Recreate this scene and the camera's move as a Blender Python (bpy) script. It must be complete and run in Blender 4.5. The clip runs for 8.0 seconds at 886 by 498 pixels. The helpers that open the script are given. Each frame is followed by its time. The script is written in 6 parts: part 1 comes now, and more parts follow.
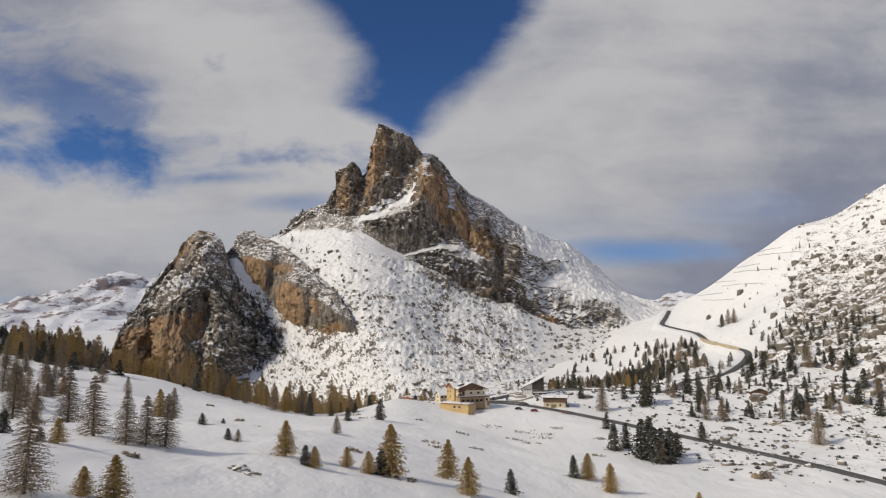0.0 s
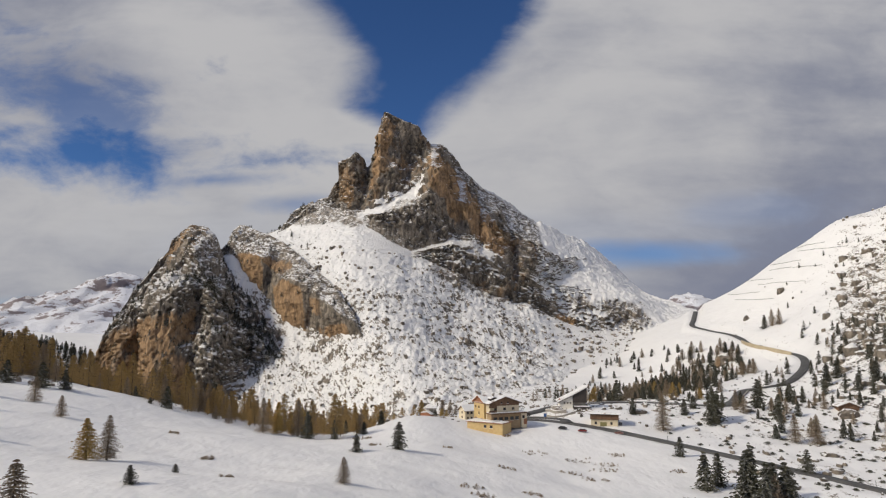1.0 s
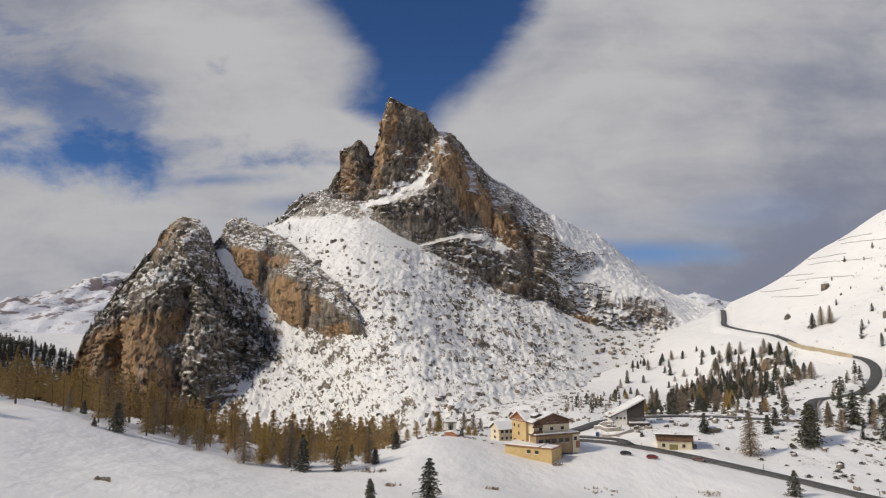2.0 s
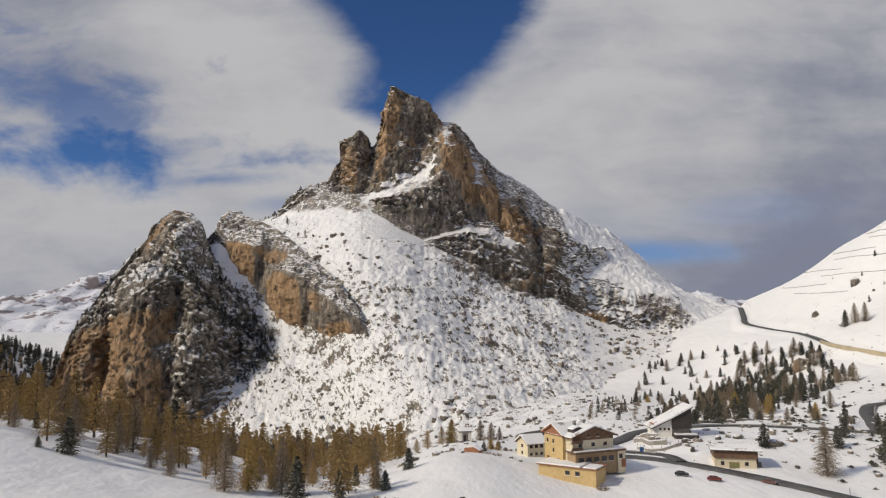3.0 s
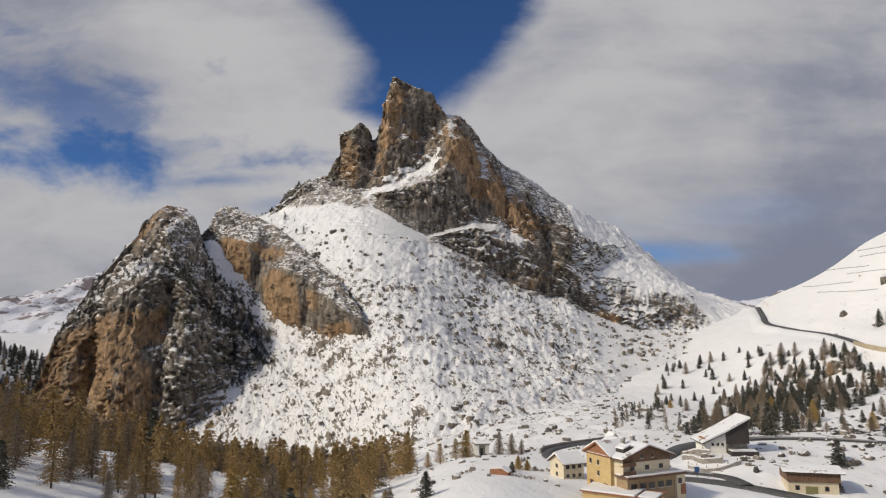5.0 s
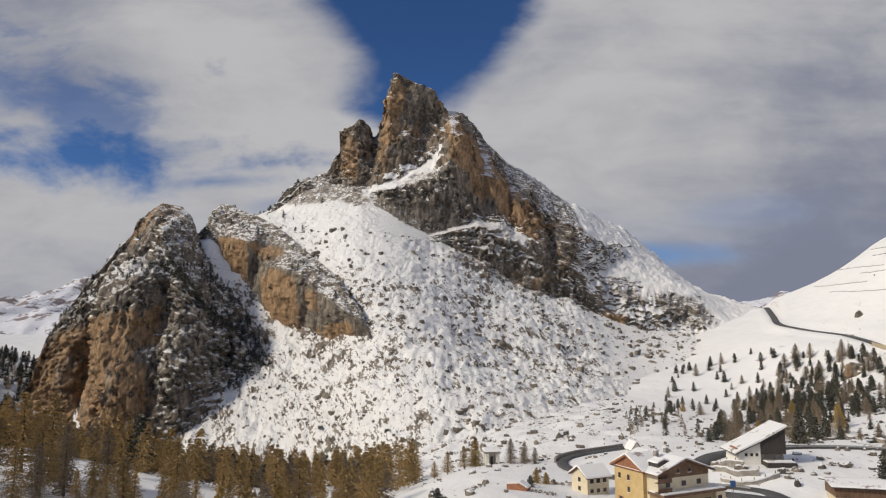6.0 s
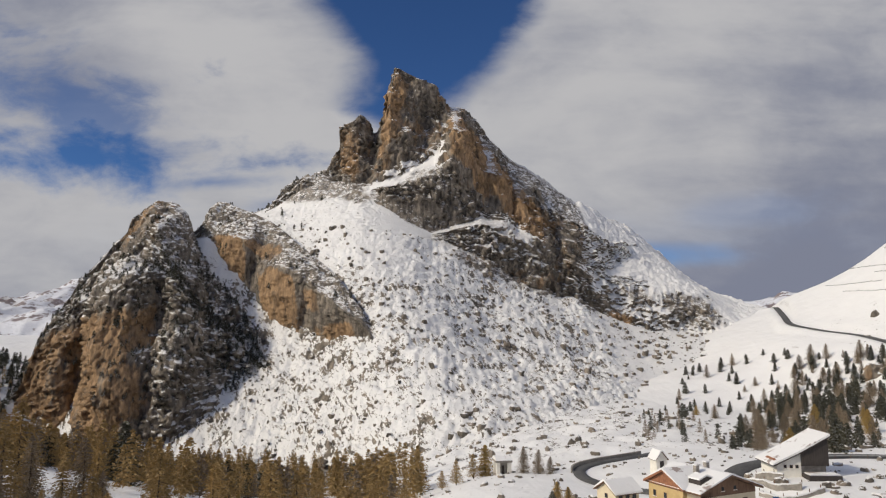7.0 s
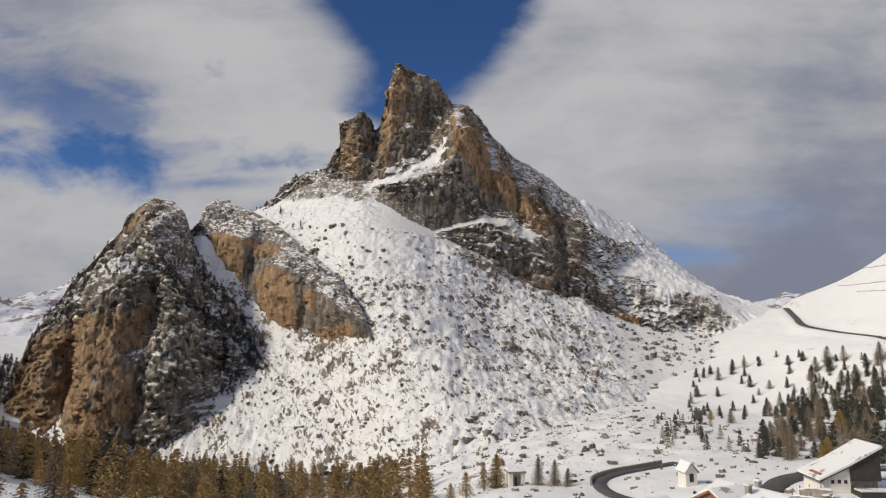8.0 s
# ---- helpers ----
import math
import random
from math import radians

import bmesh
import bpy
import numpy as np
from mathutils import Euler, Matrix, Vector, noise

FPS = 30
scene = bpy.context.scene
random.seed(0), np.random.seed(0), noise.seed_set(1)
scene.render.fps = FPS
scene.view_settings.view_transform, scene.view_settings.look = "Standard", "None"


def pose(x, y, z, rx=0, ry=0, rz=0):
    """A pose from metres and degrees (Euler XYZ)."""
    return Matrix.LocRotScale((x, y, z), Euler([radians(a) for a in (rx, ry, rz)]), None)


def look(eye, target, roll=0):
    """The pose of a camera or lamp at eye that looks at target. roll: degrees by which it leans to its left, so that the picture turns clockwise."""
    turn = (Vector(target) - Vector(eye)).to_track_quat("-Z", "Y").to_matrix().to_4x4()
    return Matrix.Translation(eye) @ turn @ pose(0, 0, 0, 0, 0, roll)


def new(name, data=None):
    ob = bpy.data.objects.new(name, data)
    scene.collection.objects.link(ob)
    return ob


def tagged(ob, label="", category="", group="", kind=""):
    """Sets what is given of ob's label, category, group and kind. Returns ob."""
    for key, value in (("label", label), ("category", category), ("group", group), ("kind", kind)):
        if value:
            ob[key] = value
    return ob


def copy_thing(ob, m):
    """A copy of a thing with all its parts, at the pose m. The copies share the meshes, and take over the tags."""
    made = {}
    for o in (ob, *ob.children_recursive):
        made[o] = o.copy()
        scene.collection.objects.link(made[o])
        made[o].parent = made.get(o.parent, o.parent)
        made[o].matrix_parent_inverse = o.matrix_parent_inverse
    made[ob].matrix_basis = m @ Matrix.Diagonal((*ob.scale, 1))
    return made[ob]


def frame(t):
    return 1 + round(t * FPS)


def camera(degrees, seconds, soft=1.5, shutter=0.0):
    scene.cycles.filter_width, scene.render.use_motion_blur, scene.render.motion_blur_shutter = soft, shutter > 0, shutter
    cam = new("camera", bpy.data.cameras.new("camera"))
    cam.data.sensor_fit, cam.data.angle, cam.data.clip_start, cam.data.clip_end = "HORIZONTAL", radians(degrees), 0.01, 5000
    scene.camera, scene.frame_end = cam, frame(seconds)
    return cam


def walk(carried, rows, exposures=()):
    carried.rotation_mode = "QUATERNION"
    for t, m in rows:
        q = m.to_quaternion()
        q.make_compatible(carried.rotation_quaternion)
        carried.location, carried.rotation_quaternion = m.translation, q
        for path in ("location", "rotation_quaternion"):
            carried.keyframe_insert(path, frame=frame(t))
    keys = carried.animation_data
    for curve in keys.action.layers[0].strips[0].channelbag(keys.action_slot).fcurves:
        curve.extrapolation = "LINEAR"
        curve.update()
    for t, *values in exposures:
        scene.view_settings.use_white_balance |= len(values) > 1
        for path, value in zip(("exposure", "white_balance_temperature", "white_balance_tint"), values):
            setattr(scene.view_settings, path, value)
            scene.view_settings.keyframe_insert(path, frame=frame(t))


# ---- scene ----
cam = camera(68.1, 8.0, 1.2)
SCALE = 0.57  # the valley is laid out in survey metres and brought to this scale as a whole
METRES, EYE, TILT, LEAN, TURN = 250.0 * SCALE, 60.0 * SCALE, 7.2, 0.0, 0.0
ROWS = [
    (0.0, 0.0, 0.0, 0.0, -0.0, 0.0, 0.0),
    (0.5, -0.0226, 0.1227, -0.0144, 0.11, 0.11, -0.08),
    (1.0, -0.0456, 0.2537, -0.031, 0.17, 0.17, -0.01),
    (1.5, -0.0686, 0.3855, -0.048, 0.24, 0.24, -0.06),
    (1.7, -0.0772, 0.4320, -0.0539, 0.24, 0.23, -0.02),
    (2.8, -0.1130, 0.6290, -0.0794, 0.20, 0.13, 0.06),
    (3.0, -0.1157, 0.6448, -0.0815, 0.19, 0.12, 0.07),
    (3.5, -0.1214, 0.6768, -0.0857, 0.19, 0.11, 0.06),
    (4.0, -0.1279, 0.7117, -0.0906, 0.17, 0.16, 0.06),
    (4.5, -0.134, 0.7438, -0.0948, 0.16, 0.18, 0.08),
    (6.0, -0.153, 0.8435, -0.1076, 0.09, 0.3, 0.1),
    (6.5, -0.1588, 0.8752, -0.1116, 0.08, 0.33, 0.1),
    (7.0, -0.1651, 0.9097, -0.1157, 0.05, 0.34, 0.12),
    (7.5, -0.1714, 0.9421, -0.1199, 0.02, 0.39, 0.13),
    (8.0, -0.1773, 0.9763, -0.1237, 0.02, 0.43, 0.09),
]
walk(cam, [(t, pose(0, 0, EYE, TILT, LEAN, TURN) @ pose(METRES * x, METRES * y, METRES * z, 90 + pitch, roll, yaw)) for t, x, y, z, yaw, pitch, roll in ROWS])

# ---- light ----
SUN_ELEVATION, SUN_AZIMUTH = 36.0, 248.0  # degrees; azimuth clockwise from ahead (+y)
sun_way = Vector((math.sin(radians(SUN_AZIMUTH)) * math.cos(radians(SUN_ELEVATION)), math.cos(radians(SUN_AZIMUTH)) * math.cos(radians(SUN_ELEVATION)), math.sin(radians(SUN_ELEVATION))))
sun = new("sun", bpy.data.lights.new("sun", "SUN"))
sun.data.energy, sun.data.angle, sun.data.color = 2.8, radians(5.0), (1.0, 0.892, 0.715)
sun.matrix_world = look(sun_way * 1000, (0, 0, 0))


class Net:
    """A node tree written as arithmetic."""

    def __init__(self, tree):
        self.tree = tree
        tree.nodes.clear()

    def node(self, kind, inputs=None, **props):
        n = self.tree.nodes.new(kind)
        for key, value in props.items():
            setattr(n, key, value)
        for key, value in (inputs or {}).items():
            self.put(n.inputs[key], value)
        return n

    def put(self, socket, value):
        if isinstance(value, bpy.types.NodeSocket):
            self.tree.links.new(value, socket)
        else:
            socket.default_value = value

    def math(self, op, a, b=0.0, c=0.0, clamp=False):
        return self.node("ShaderNodeMath", {0: a, 1: b, 2: c}, operation=op, use_clamp=clamp).outputs[0]

    def add(self, a, b):
        return self.math("ADD", a, b)

    def sub(self, a, b):
        return self.math("SUBTRACT", a, b)

    def mul(self, a, b):
        return self.math("MULTIPLY", a, b)

    def low(self, *a):
        out = a[0]
        for b in a[1:]:
            out = self.math("MINIMUM", out, b)
        return out

    def high(self, *a):
        out = a[0]
        for b in a[1:]:
            out = self.math("MAXIMUM", out, b)
        return out

    def step(self, value, lo, hi, out_lo=0.0, out_hi=1.0):
        return self.node("ShaderNodeMapRange", {0: value, 1: lo, 2: hi, 3: out_lo, 4: out_hi}, interpolation_type="SMOOTHSTEP").outputs[0]

    def mix(self, fac, a, b):
        n = self.node("ShaderNodeMix", data_type="RGBA")
        self.put(n.inputs[0], fac)
        self.put(n.inputs[6], a)
        self.put(n.inputs[7], b)
        return n.outputs[2]

    def scaled(self, vector, s):
        return self.node("ShaderNodeVectorMath", {0: vector, 1: s}, operation="MULTIPLY").outputs[0]

    def noise(self, vector, scale, detail=4.0, rough=0.55):
        return self.node("ShaderNodeTexNoise", {"Vector": vector, "Scale": scale, "Detail": detail, "Roughness": rough}).outputs[0]


def rgb(r, g, b):
    return (r, g, b, 1.0)


# ---- sky: blue behind drifting cloud sheets ----
world = bpy.data.worlds.new("sky")
scene.world = world
world.use_nodes = True
k = Net(world.node_tree)
way = k.node("ShaderNodeTexCoord").outputs["Generated"]
axes = k.node("ShaderNodeSeparateXYZ", {0: way}).outputs
ahead = k.high(axes[1], 0.05)
su, sv = k.math("DIVIDE", axes[0], ahead), k.math("DIVIDE", axes[2], ahead)
flat_way = k.node("ShaderNodeCombineXYZ", {0: su, 1: sv, 2: 0.3}).outputs[0]
warp = k.node("ShaderNodeVectorMath", {0: flat_way, 1: k.scaled(k.node("ShaderNodeTexNoise", {"Vector": k.scaled(flat_way, (1.0, 2.0, 1.0)), "Scale": 3.0, "Detail": 3.0}).outputs["Color"], (0.16, 0.07, 0.0))}, operation="ADD").outputs[0]
wisp = k.sub(k.noise(k.scaled(warp, (1.5, 2.6, 1.0)), 4.5, 8.0, 0.60), 0.5)
broad = k.sub(k.noise(k.scaled(warp, (1.0, 2.2, 1.0)), 2.3, 5.0, 0.5), 0.5)
streak = k.sub(k.noise(k.scaled(warp, (1.0, 5.0, 1.0)), 2.6, 6.0, 0.55), 0.5)
gap = k.low(
    k.add(k.add(su, 0.165), k.mul(k.high(k.sub(sv, 0.45), 0.0), 0.7)),
    k.add(k.add(su, 0.09), k.mul(k.sub(sv, 0.315), 1.9)),
    k.sub(k.add(-0.02, k.mul(k.sub(sv, 0.31), 1.05)), su),
    k.sub(k.add(0.085, k.mul(k.sub(sv, 0.39), 0.62)), su),
)
gap = k.step(k.add(gap, k.mul(wisp, 0.13)), -0.022, 0.058)


def patch(cu, cv, ru, rv, slant, ragged):
    du = k.math("DIVIDE", k.sub(su, cu), ru)
    dv = k.math("DIVIDE", k.sub(k.sub(sv, cv), k.mul(k.sub(su, cu), slant)), rv)
    far = k.math("SQRT", k.add(k.mul(du, du), k.mul(dv, dv)))
    return k.step(k.add(k.sub(1.0, far), k.mul(wisp, ragged)), -0.35, 0.95)


blue = k.high(
    gap,
    k.mul(patch(-0.54, 0.283, 0.32, 0.058, -0.10, 3.4), 1.0),
    k.mul(patch(-0.59, 0.37, 0.22, 0.10, -0.3, 4.6), 0.75),
    k.mul(patch(-0.36, 0.238, 0.13, 0.018, 0.05, 2.8), 0.75),
    k.mul(patch(-0.23, 0.20, 0.08, 0.02, 0.0, 2.5), 0.5),
    k.mul(patch(0.30, 0.122, 0.15, 0.024, 0.0, 1.6), 0.75),
    k.mul(patch(0.46, 0.19, 0.16, 0.03, 0.06, 2.5), 0.22),
    k.mul(patch(0.02, 0.15, 0.6, 0.05, 0.0, 2.5), 0.10),
    k.mul(patch(-0.66, 0.03, 0.14, 0.03, 0.0, 1.6), 0.45),
)
clear = k.node("ShaderNodeTexSky", sky_type="NISHITA", sun_disc=False, sun_elevation=radians(SUN_ELEVATION), sun_rotation=radians(SUN_AZIMUTH), altitude=2100.0, air_density=1.0, dust_density=0.3, ozone_density=3.0).outputs[0]
clear = k.scaled(clear, (0.035, 0.052, 0.074))
shade = k.add(k.add(k.mul(broad, 1.6), k.mul(streak, 0.9)), k.mul(wisp, 0.9))
shade = k.sub(shade, k.mul(k.step(su, 0.15, 0.7), 0.28))
shade = k.sub(k.add(shade, 0.16), k.mul(k.mul(k.step(su, -0.15, 0.55), k.step(sv, 0.42, 0.12)), 0.40))
shade = k.sub(shade, k.mul(k.mul(k.step(su, -0.36, -0.62), k.step(sv, 0.30, 0.42)), 0.55))
shade = k.sub(shade, k.mul(k.step(sv, 0.14, 0.02), 0.08))
cloud = k.mix(k.step(shade, -0.75, 0.45), rgb(0.205, 0.222, 0.30), rgb(0.485, 0.48, 0.505))
toward_sun = k.node("ShaderNodeVectorMath", {0: way, 1: tuple(sun_way)}, operation="DOT_PRODUCT").outputs["Value"]
cloud = k.scaled(cloud, k.node("ShaderNodeCombineXYZ", {0: k.step(toward_sun, 0.45, 1.0, 1.0, 2.6), 1: k.step(toward_sun, 0.45, 1.0, 1.0, 2.6), 2: k.step(toward_sun, 0.45, 1.0, 1.0, 2.4)}).outputs[0])
overhead = k.step(axes[2], 0.50, 0.95, 1.0, 2.9)
cloud = k.scaled(cloud, k.node("ShaderNodeCombineXYZ", {0: overhead, 1: overhead, 2: k.mul(overhead, 0.97)}).outputs[0])
k.node("ShaderNodeOutputWorld", {0: k.node("ShaderNodeBackground", {0: k.mix(blue, cloud, clear), 1: 1.0}).outputs[0]})


# ---- materials ----
def material(name, build, roughness=0.8):
    m = bpy.data.materials.new(name)
    m.use_nodes = True
    n = Net(m.node_tree)
    place = n.scaled(n.node("ShaderNodeNewGeometry").outputs["Position"], (1 / SCALE,) * 3)
    colour, relief, depth, rough = build(n, place)
    inputs = {"Base Color": colour, "Roughness": roughness if rough is None else rough}
    if relief is not None:
        inputs["Normal"] = n.node("ShaderNodeBump", {"Height": relief, "Distance": depth * SCALE, "Strength": 1.0}).outputs[0]
    shader = n.node("ShaderNodeBsdfPrincipled", inputs)
    n.node("ShaderNodeOutputMaterial", {0: shader.outputs[0]})
    return m


def snow_colour(n, place):
    return n.mix(n.noise(place, 0.05, 4.0), rgb(0.76, 0.752, 0.745), rgb(0.85, 0.842, 0.835))


def rock_colour(n, place, warm):
    grain = n.noise(n.scaled(place, (1.0, 1.0, 0.35)), 0.22, 6.0, 0.65)
    broad_grain = n.noise(n.scaled(place, (1.0, 1.0, 0.5)), 0.045, 4.0)
    streaks = n.noise(n.scaled(place, (1.0, 1.0, 0.06)), 0.16, 4.0, 0.6)
    grey = n.mix(n.step(grain, 0.3, 0.7), rgb(0.060, 0.052, 0.044), rgb(0.31, 0.262, 0.208))
    ochre = n.mix(n.step(grain, 0.25, 0.75), rgb(0.15, 0.094, 0.052), rgb(0.46, 0.30, 0.165))
    tint = n.step(n.add(n.add(warm, n.mul(n.sub(broad_grain, 0.5), 1.6)), n.mul(n.sub(streaks, 0.5), 1.2)), 0.30, 0.62)
    colour = n.mix(tint, grey, ochre)
    # Dark streaks: stained rock, plus the shade of recesses put into the colour.
    dark_streak = n.step(streaks, 0.53, 0.66)
    return n.mix(n.mul(dark_streak, 0.6), colour, rgb(0.035, 0.033, 0.032)), grain


def mountain_look(n, place):
    """Snow lies on the flatter rock; scree breaks through it; ochre where the wall is fresh."""
    up = n.node("ShaderNodeSeparateXYZ", {0: n.node("ShaderNodeNewGeometry").outputs["Normal"]}).outputs[2]
    warm = n.node("ShaderNodeAttribute", attribute_name="warm").outputs["Fac"]
    stony = n.node("ShaderNodeAttribute", attribute_name="stony").outputs["Fac"]
    rock, grain = rock_colour(n, place, n.sub(warm, n.mul(stony, 0.9)))
    fine = n.noise(place, 0.75, 6.0, 0.68)
    ledge = n.noise(n.scaled(place, (0.5, 0.5, 2.2)), 0.30, 4.0, 0.6)
    cover = n.add(n.add(up, n.mul(n.sub(fine, 0.5), 0.5)), n.mul(n.sub(ledge, 0.5), 0.35))
    cover = n.add(cover, n.mul(n.sub(n.noise(n.scaled(place, (1.0, 1.0, 0.6)), 0.05, 4.0, 0.6), 0.5), 0.55))
    cover = n.sub(cover, n.mul(n.node("ShaderNodeAttribute", attribute_name="bare").outputs["Fac"], 0.35))
    px_, py_, pz_ = n.node("ShaderNodeSeparateXYZ", {0: place}).outputs
    downhill = n.node("ShaderNodeCombineXYZ", {0: n.mul(n.add(px_, n.mul(pz_, 0.9)), 0.85), 1: n.mul(n.sub(px_, n.mul(pz_, 0.9)), 0.34), 2: n.mul(py_, 0.3)}).outputs[0]
    rubble = n.add(n.mul(n.noise(downhill, 0.30, 6.0, 0.72), 0.6), n.mul(n.noise(n.scaled(place, (1.0, 0.5, 0.9)), 0.40, 5.0, 0.72), 0.4))
    cover = n.sub(cover, n.mul(stony, n.step(n.add(rubble, n.mul(n.sub(n.noise(place, 0.045, 3.0), 0.5), 0.45)), 0.50, 0.59, 0.0, 0.90)))
    lies = n.step(cover, 0.50, 0.60)
    dust = n.node("ShaderNodeAttribute", attribute_name="dust").outputs["Fac"]
    speck = n.add(n.mul(n.noise(n.scaled(place, (0.9, 0.9, 1.5)), 0.15, 4.0, 0.7), 0.5), n.mul(n.noise(n.scaled(place, (0.8, 0.8, 1.3)), 0.45, 5.0, 0.75), 0.5))
    thin = n.step(n.add(n.mul(up, 0.20), n.mul(n.sub(speck, 0.5), 2.4)), 0.13, 0.25)
    lies = n.add(n.mul(lies, n.sub(1.0, dust)), n.mul(thin, dust))
    relief = n.add(n.mul(n.noise(n.scaled(place, (1.0, 1.0, 0.14)), 0.5, 5.0, 0.65), 1.0), n.mul(fine, 0.45))
    return n.mix(lies, rock, snow_colour(n, place)), relief, 1.1, n.mix(lies, rgb(0.9, 0.9, 0.9), rgb(0.6, 0.6, 0.6))


def ground_look(n, place):
    up = n.node("ShaderNodeSeparateXYZ", {0: n.node("ShaderNodeNewGeometry").outputs["Normal"]}).outputs[2]
    stony = n.node("ShaderNodeAttribute", attribute_name="stony").outputs["Fac"]
    rock, grain = rock_colour(n, place, -0.25)
    fine = n.noise(n.scaled(place, (1.0, 0.7, 1.0)), 0.7, 6.0, 0.7)
    patches = n.noise(n.scaled(place, (1.0, 0.5, 1.0)), 0.12, 6.0, 0.7)
    bare = n.mul(n.step(stony, 0.03, 0.2), n.step(n.add(n.add(patches, n.mul(n.sub(fine, 0.5), 0.9)), n.mul(n.sub(stony, 1.0), 0.22)), 0.475, 0.55))
    bare = n.high(bare, n.sub(1.0, n.step(n.add(up, n.mul(n.sub(fine, 0.5), 0.3)), 0.50, 0.62)))
    grass = n.step(n.add(n.noise(place, 0.055, 3.0), n.mul(n.sub(n.noise(place, 1.6, 4.0, 0.7), 0.5), 0.9)), 0.80, 0.92)
    colour = n.mix(bare, snow_colour(n, place), rock)
    colour = n.mix(n.mul(grass, 0.6), colour, rgb(0.16, 0.13, 0.08))
    drift = n.noise(n.scaled(place, (1.0, 0.6, 1.0)), 0.09, 4.0, 0.55)
    return colour, n.add(n.add(n.mul(fine, 0.10), n.mul(patches, 0.8)), n.mul(drift, 2.6)), 0.5, n.mix(bare, rgb(0.6, 0.6, 0.6), rgb(0.9, 0.9, 0.9))


def far_look(n, place):
    up = n.node("ShaderNodeSeparateXYZ", {0: n.node("ShaderNodeNewGeometry").outputs["Normal"]}).outputs[2]
    rough = n.noise(n.scaled(place, (1.0, 1.0, 2.5)), 0.010, 7.0, 0.72)
    lies = n.step(n.add(up, n.mul(n.sub(rough, 0.5), 2.6)), 0.76, 0.86)
    return n.mix(lies, rgb(0.235, 0.195, 0.20), rgb(0.72, 0.73, 0.78)), rough, 16.0, None


def plain(c1, c2, scale, bump=0.02, stretch=(1, 1, 1)):
    def build(n, place):
        a = n.noise(n.scaled(place, stretch), scale, 5.0, 0.6)
        b = n.noise(place, scale * 0.13, 3.0)
        return n.mix(n.step(n.add(n.mul(a, 0.6), n.mul(b, 0.4)), 0.35, 0.65), rgb(*c1), rgb(*c2)), a, bump, None
    return build


def foliage(c1, c2, snow=0.0):
    def build(n, place):
        geo = n.node("ShaderNodeNewGeometry").outputs
        rand = n.node("ShaderNodeObjectInfo").outputs["Random"]
        isle = geo["Random Per Island"]
        colour = n.mix(n.add(n.mul(rand, 0.55), n.mul(isle, 0.45)), rgb(*c1), rgb(*c2))
        if snow:
            up = n.node("ShaderNodeSeparateXYZ", {0: geo["Normal"]}).outputs[2]
            dust = n.step(n.add(up, n.mul(n.sub(n.noise(place, 1.3, 3.0), 0.5), 0.9)), 0.55, 0.9)
            colour = n.mix(n.mul(dust, snow), colour, rgb(0.78, 0.78, 0.79))
        return colour, None, 0.0, None
    return build


M_MOUNTAIN = material("snowy_rock", mountain_look)
M_GROUND = material("snow_ground", ground_look)
M_FAR = material("far_snow", far_look)
M_ASPHALT = material("asphalt", plain((0.05, 0.05, 0.052), (0.10, 0.098, 0.095), 1.2))
M_LARCH = material("larch_needles", foliage((0.21, 0.145, 0.06), (0.50, 0.335, 0.13), 0.08), 0.9)
M_GOLD = material("golden_larch_needles", foliage((0.28, 0.19, 0.06), (0.50, 0.34, 0.11), 0.08), 0.9)
M_BARE = material("bare_larch_twigs", foliage((0.19, 0.145, 0.10), (0.37, 0.285, 0.19), 0.16), 0.9)
M_SPRUCE = material("spruce_needles", foliage((0.034, 0.036, 0.024), (0.092, 0.086, 0.052), 0.22), 0.9)
M_BARK = material("bark", plain((0.045, 0.035, 0.028), (0.11, 0.085, 0.065), 3.0))
M_BOULDER = material("boulder_rock", mountain_look)


# ---- mesh helpers ----
def hash01(i, j, l):
    h = (i.astype(np.int64) * 374761393 + j.astype(np.int64) * 668265263 + l.astype(np.int64) * 2147483647) & 0xFFFFFFFF
    h = ((h ^ (h >> 13)) * 1274126177) & 0xFFFFFFFF
    return ((h ^ (h >> 16)) & 0xFFFFFF) / float(0xFFFFFF)


def lattice(p):
    """Value noise, 0 to 1, at the points p (n, 3)."""
    q = np.floor(p)
    f = p - q
    f = f * f * (3 - 2 * f)
    out = 0
    for a in (0, 1):
        for b in (0, 1):
            for c in (0, 1):
                w = (f[:, 0] if a else 1 - f[:, 0]) * (f[:, 1] if b else 1 - f[:, 1]) * (f[:, 2] if c else 1 - f[:, 2])
                out = out + w * hash01(q[:, 0] + a, q[:, 1] + b, q[:, 2] + c)
    return out


def blocks(p, size):
    """Random steps, -0.5 to 0.5, over the cells of scattered seeds: the joints of broken rock."""
    p = np.asarray(p, float) / np.asarray(size, float)
    q = np.floor(p)
    best, value = np.full(len(p), 9.0), np.zeros(len(p))
    for a in (-1, 0, 1):
        for b in (-1, 0, 1):
            for c in (-1, 0, 1):
                i, j, l = q[:, 0] + a, q[:, 1] + b, q[:, 2] + c
                r = hash01(i, j, l)
                d = (i + r - p[:, 0]) ** 2 + (j + hash01(j, l, i) - p[:, 1]) ** 2 + (l + hash01(l, i, j) - p[:, 2]) ** 2
                near = d < best
                best, value = np.where(near, d, best), np.where(near, hash01(i + 7, j + 3, l + 5), value)
    return value - 0.5


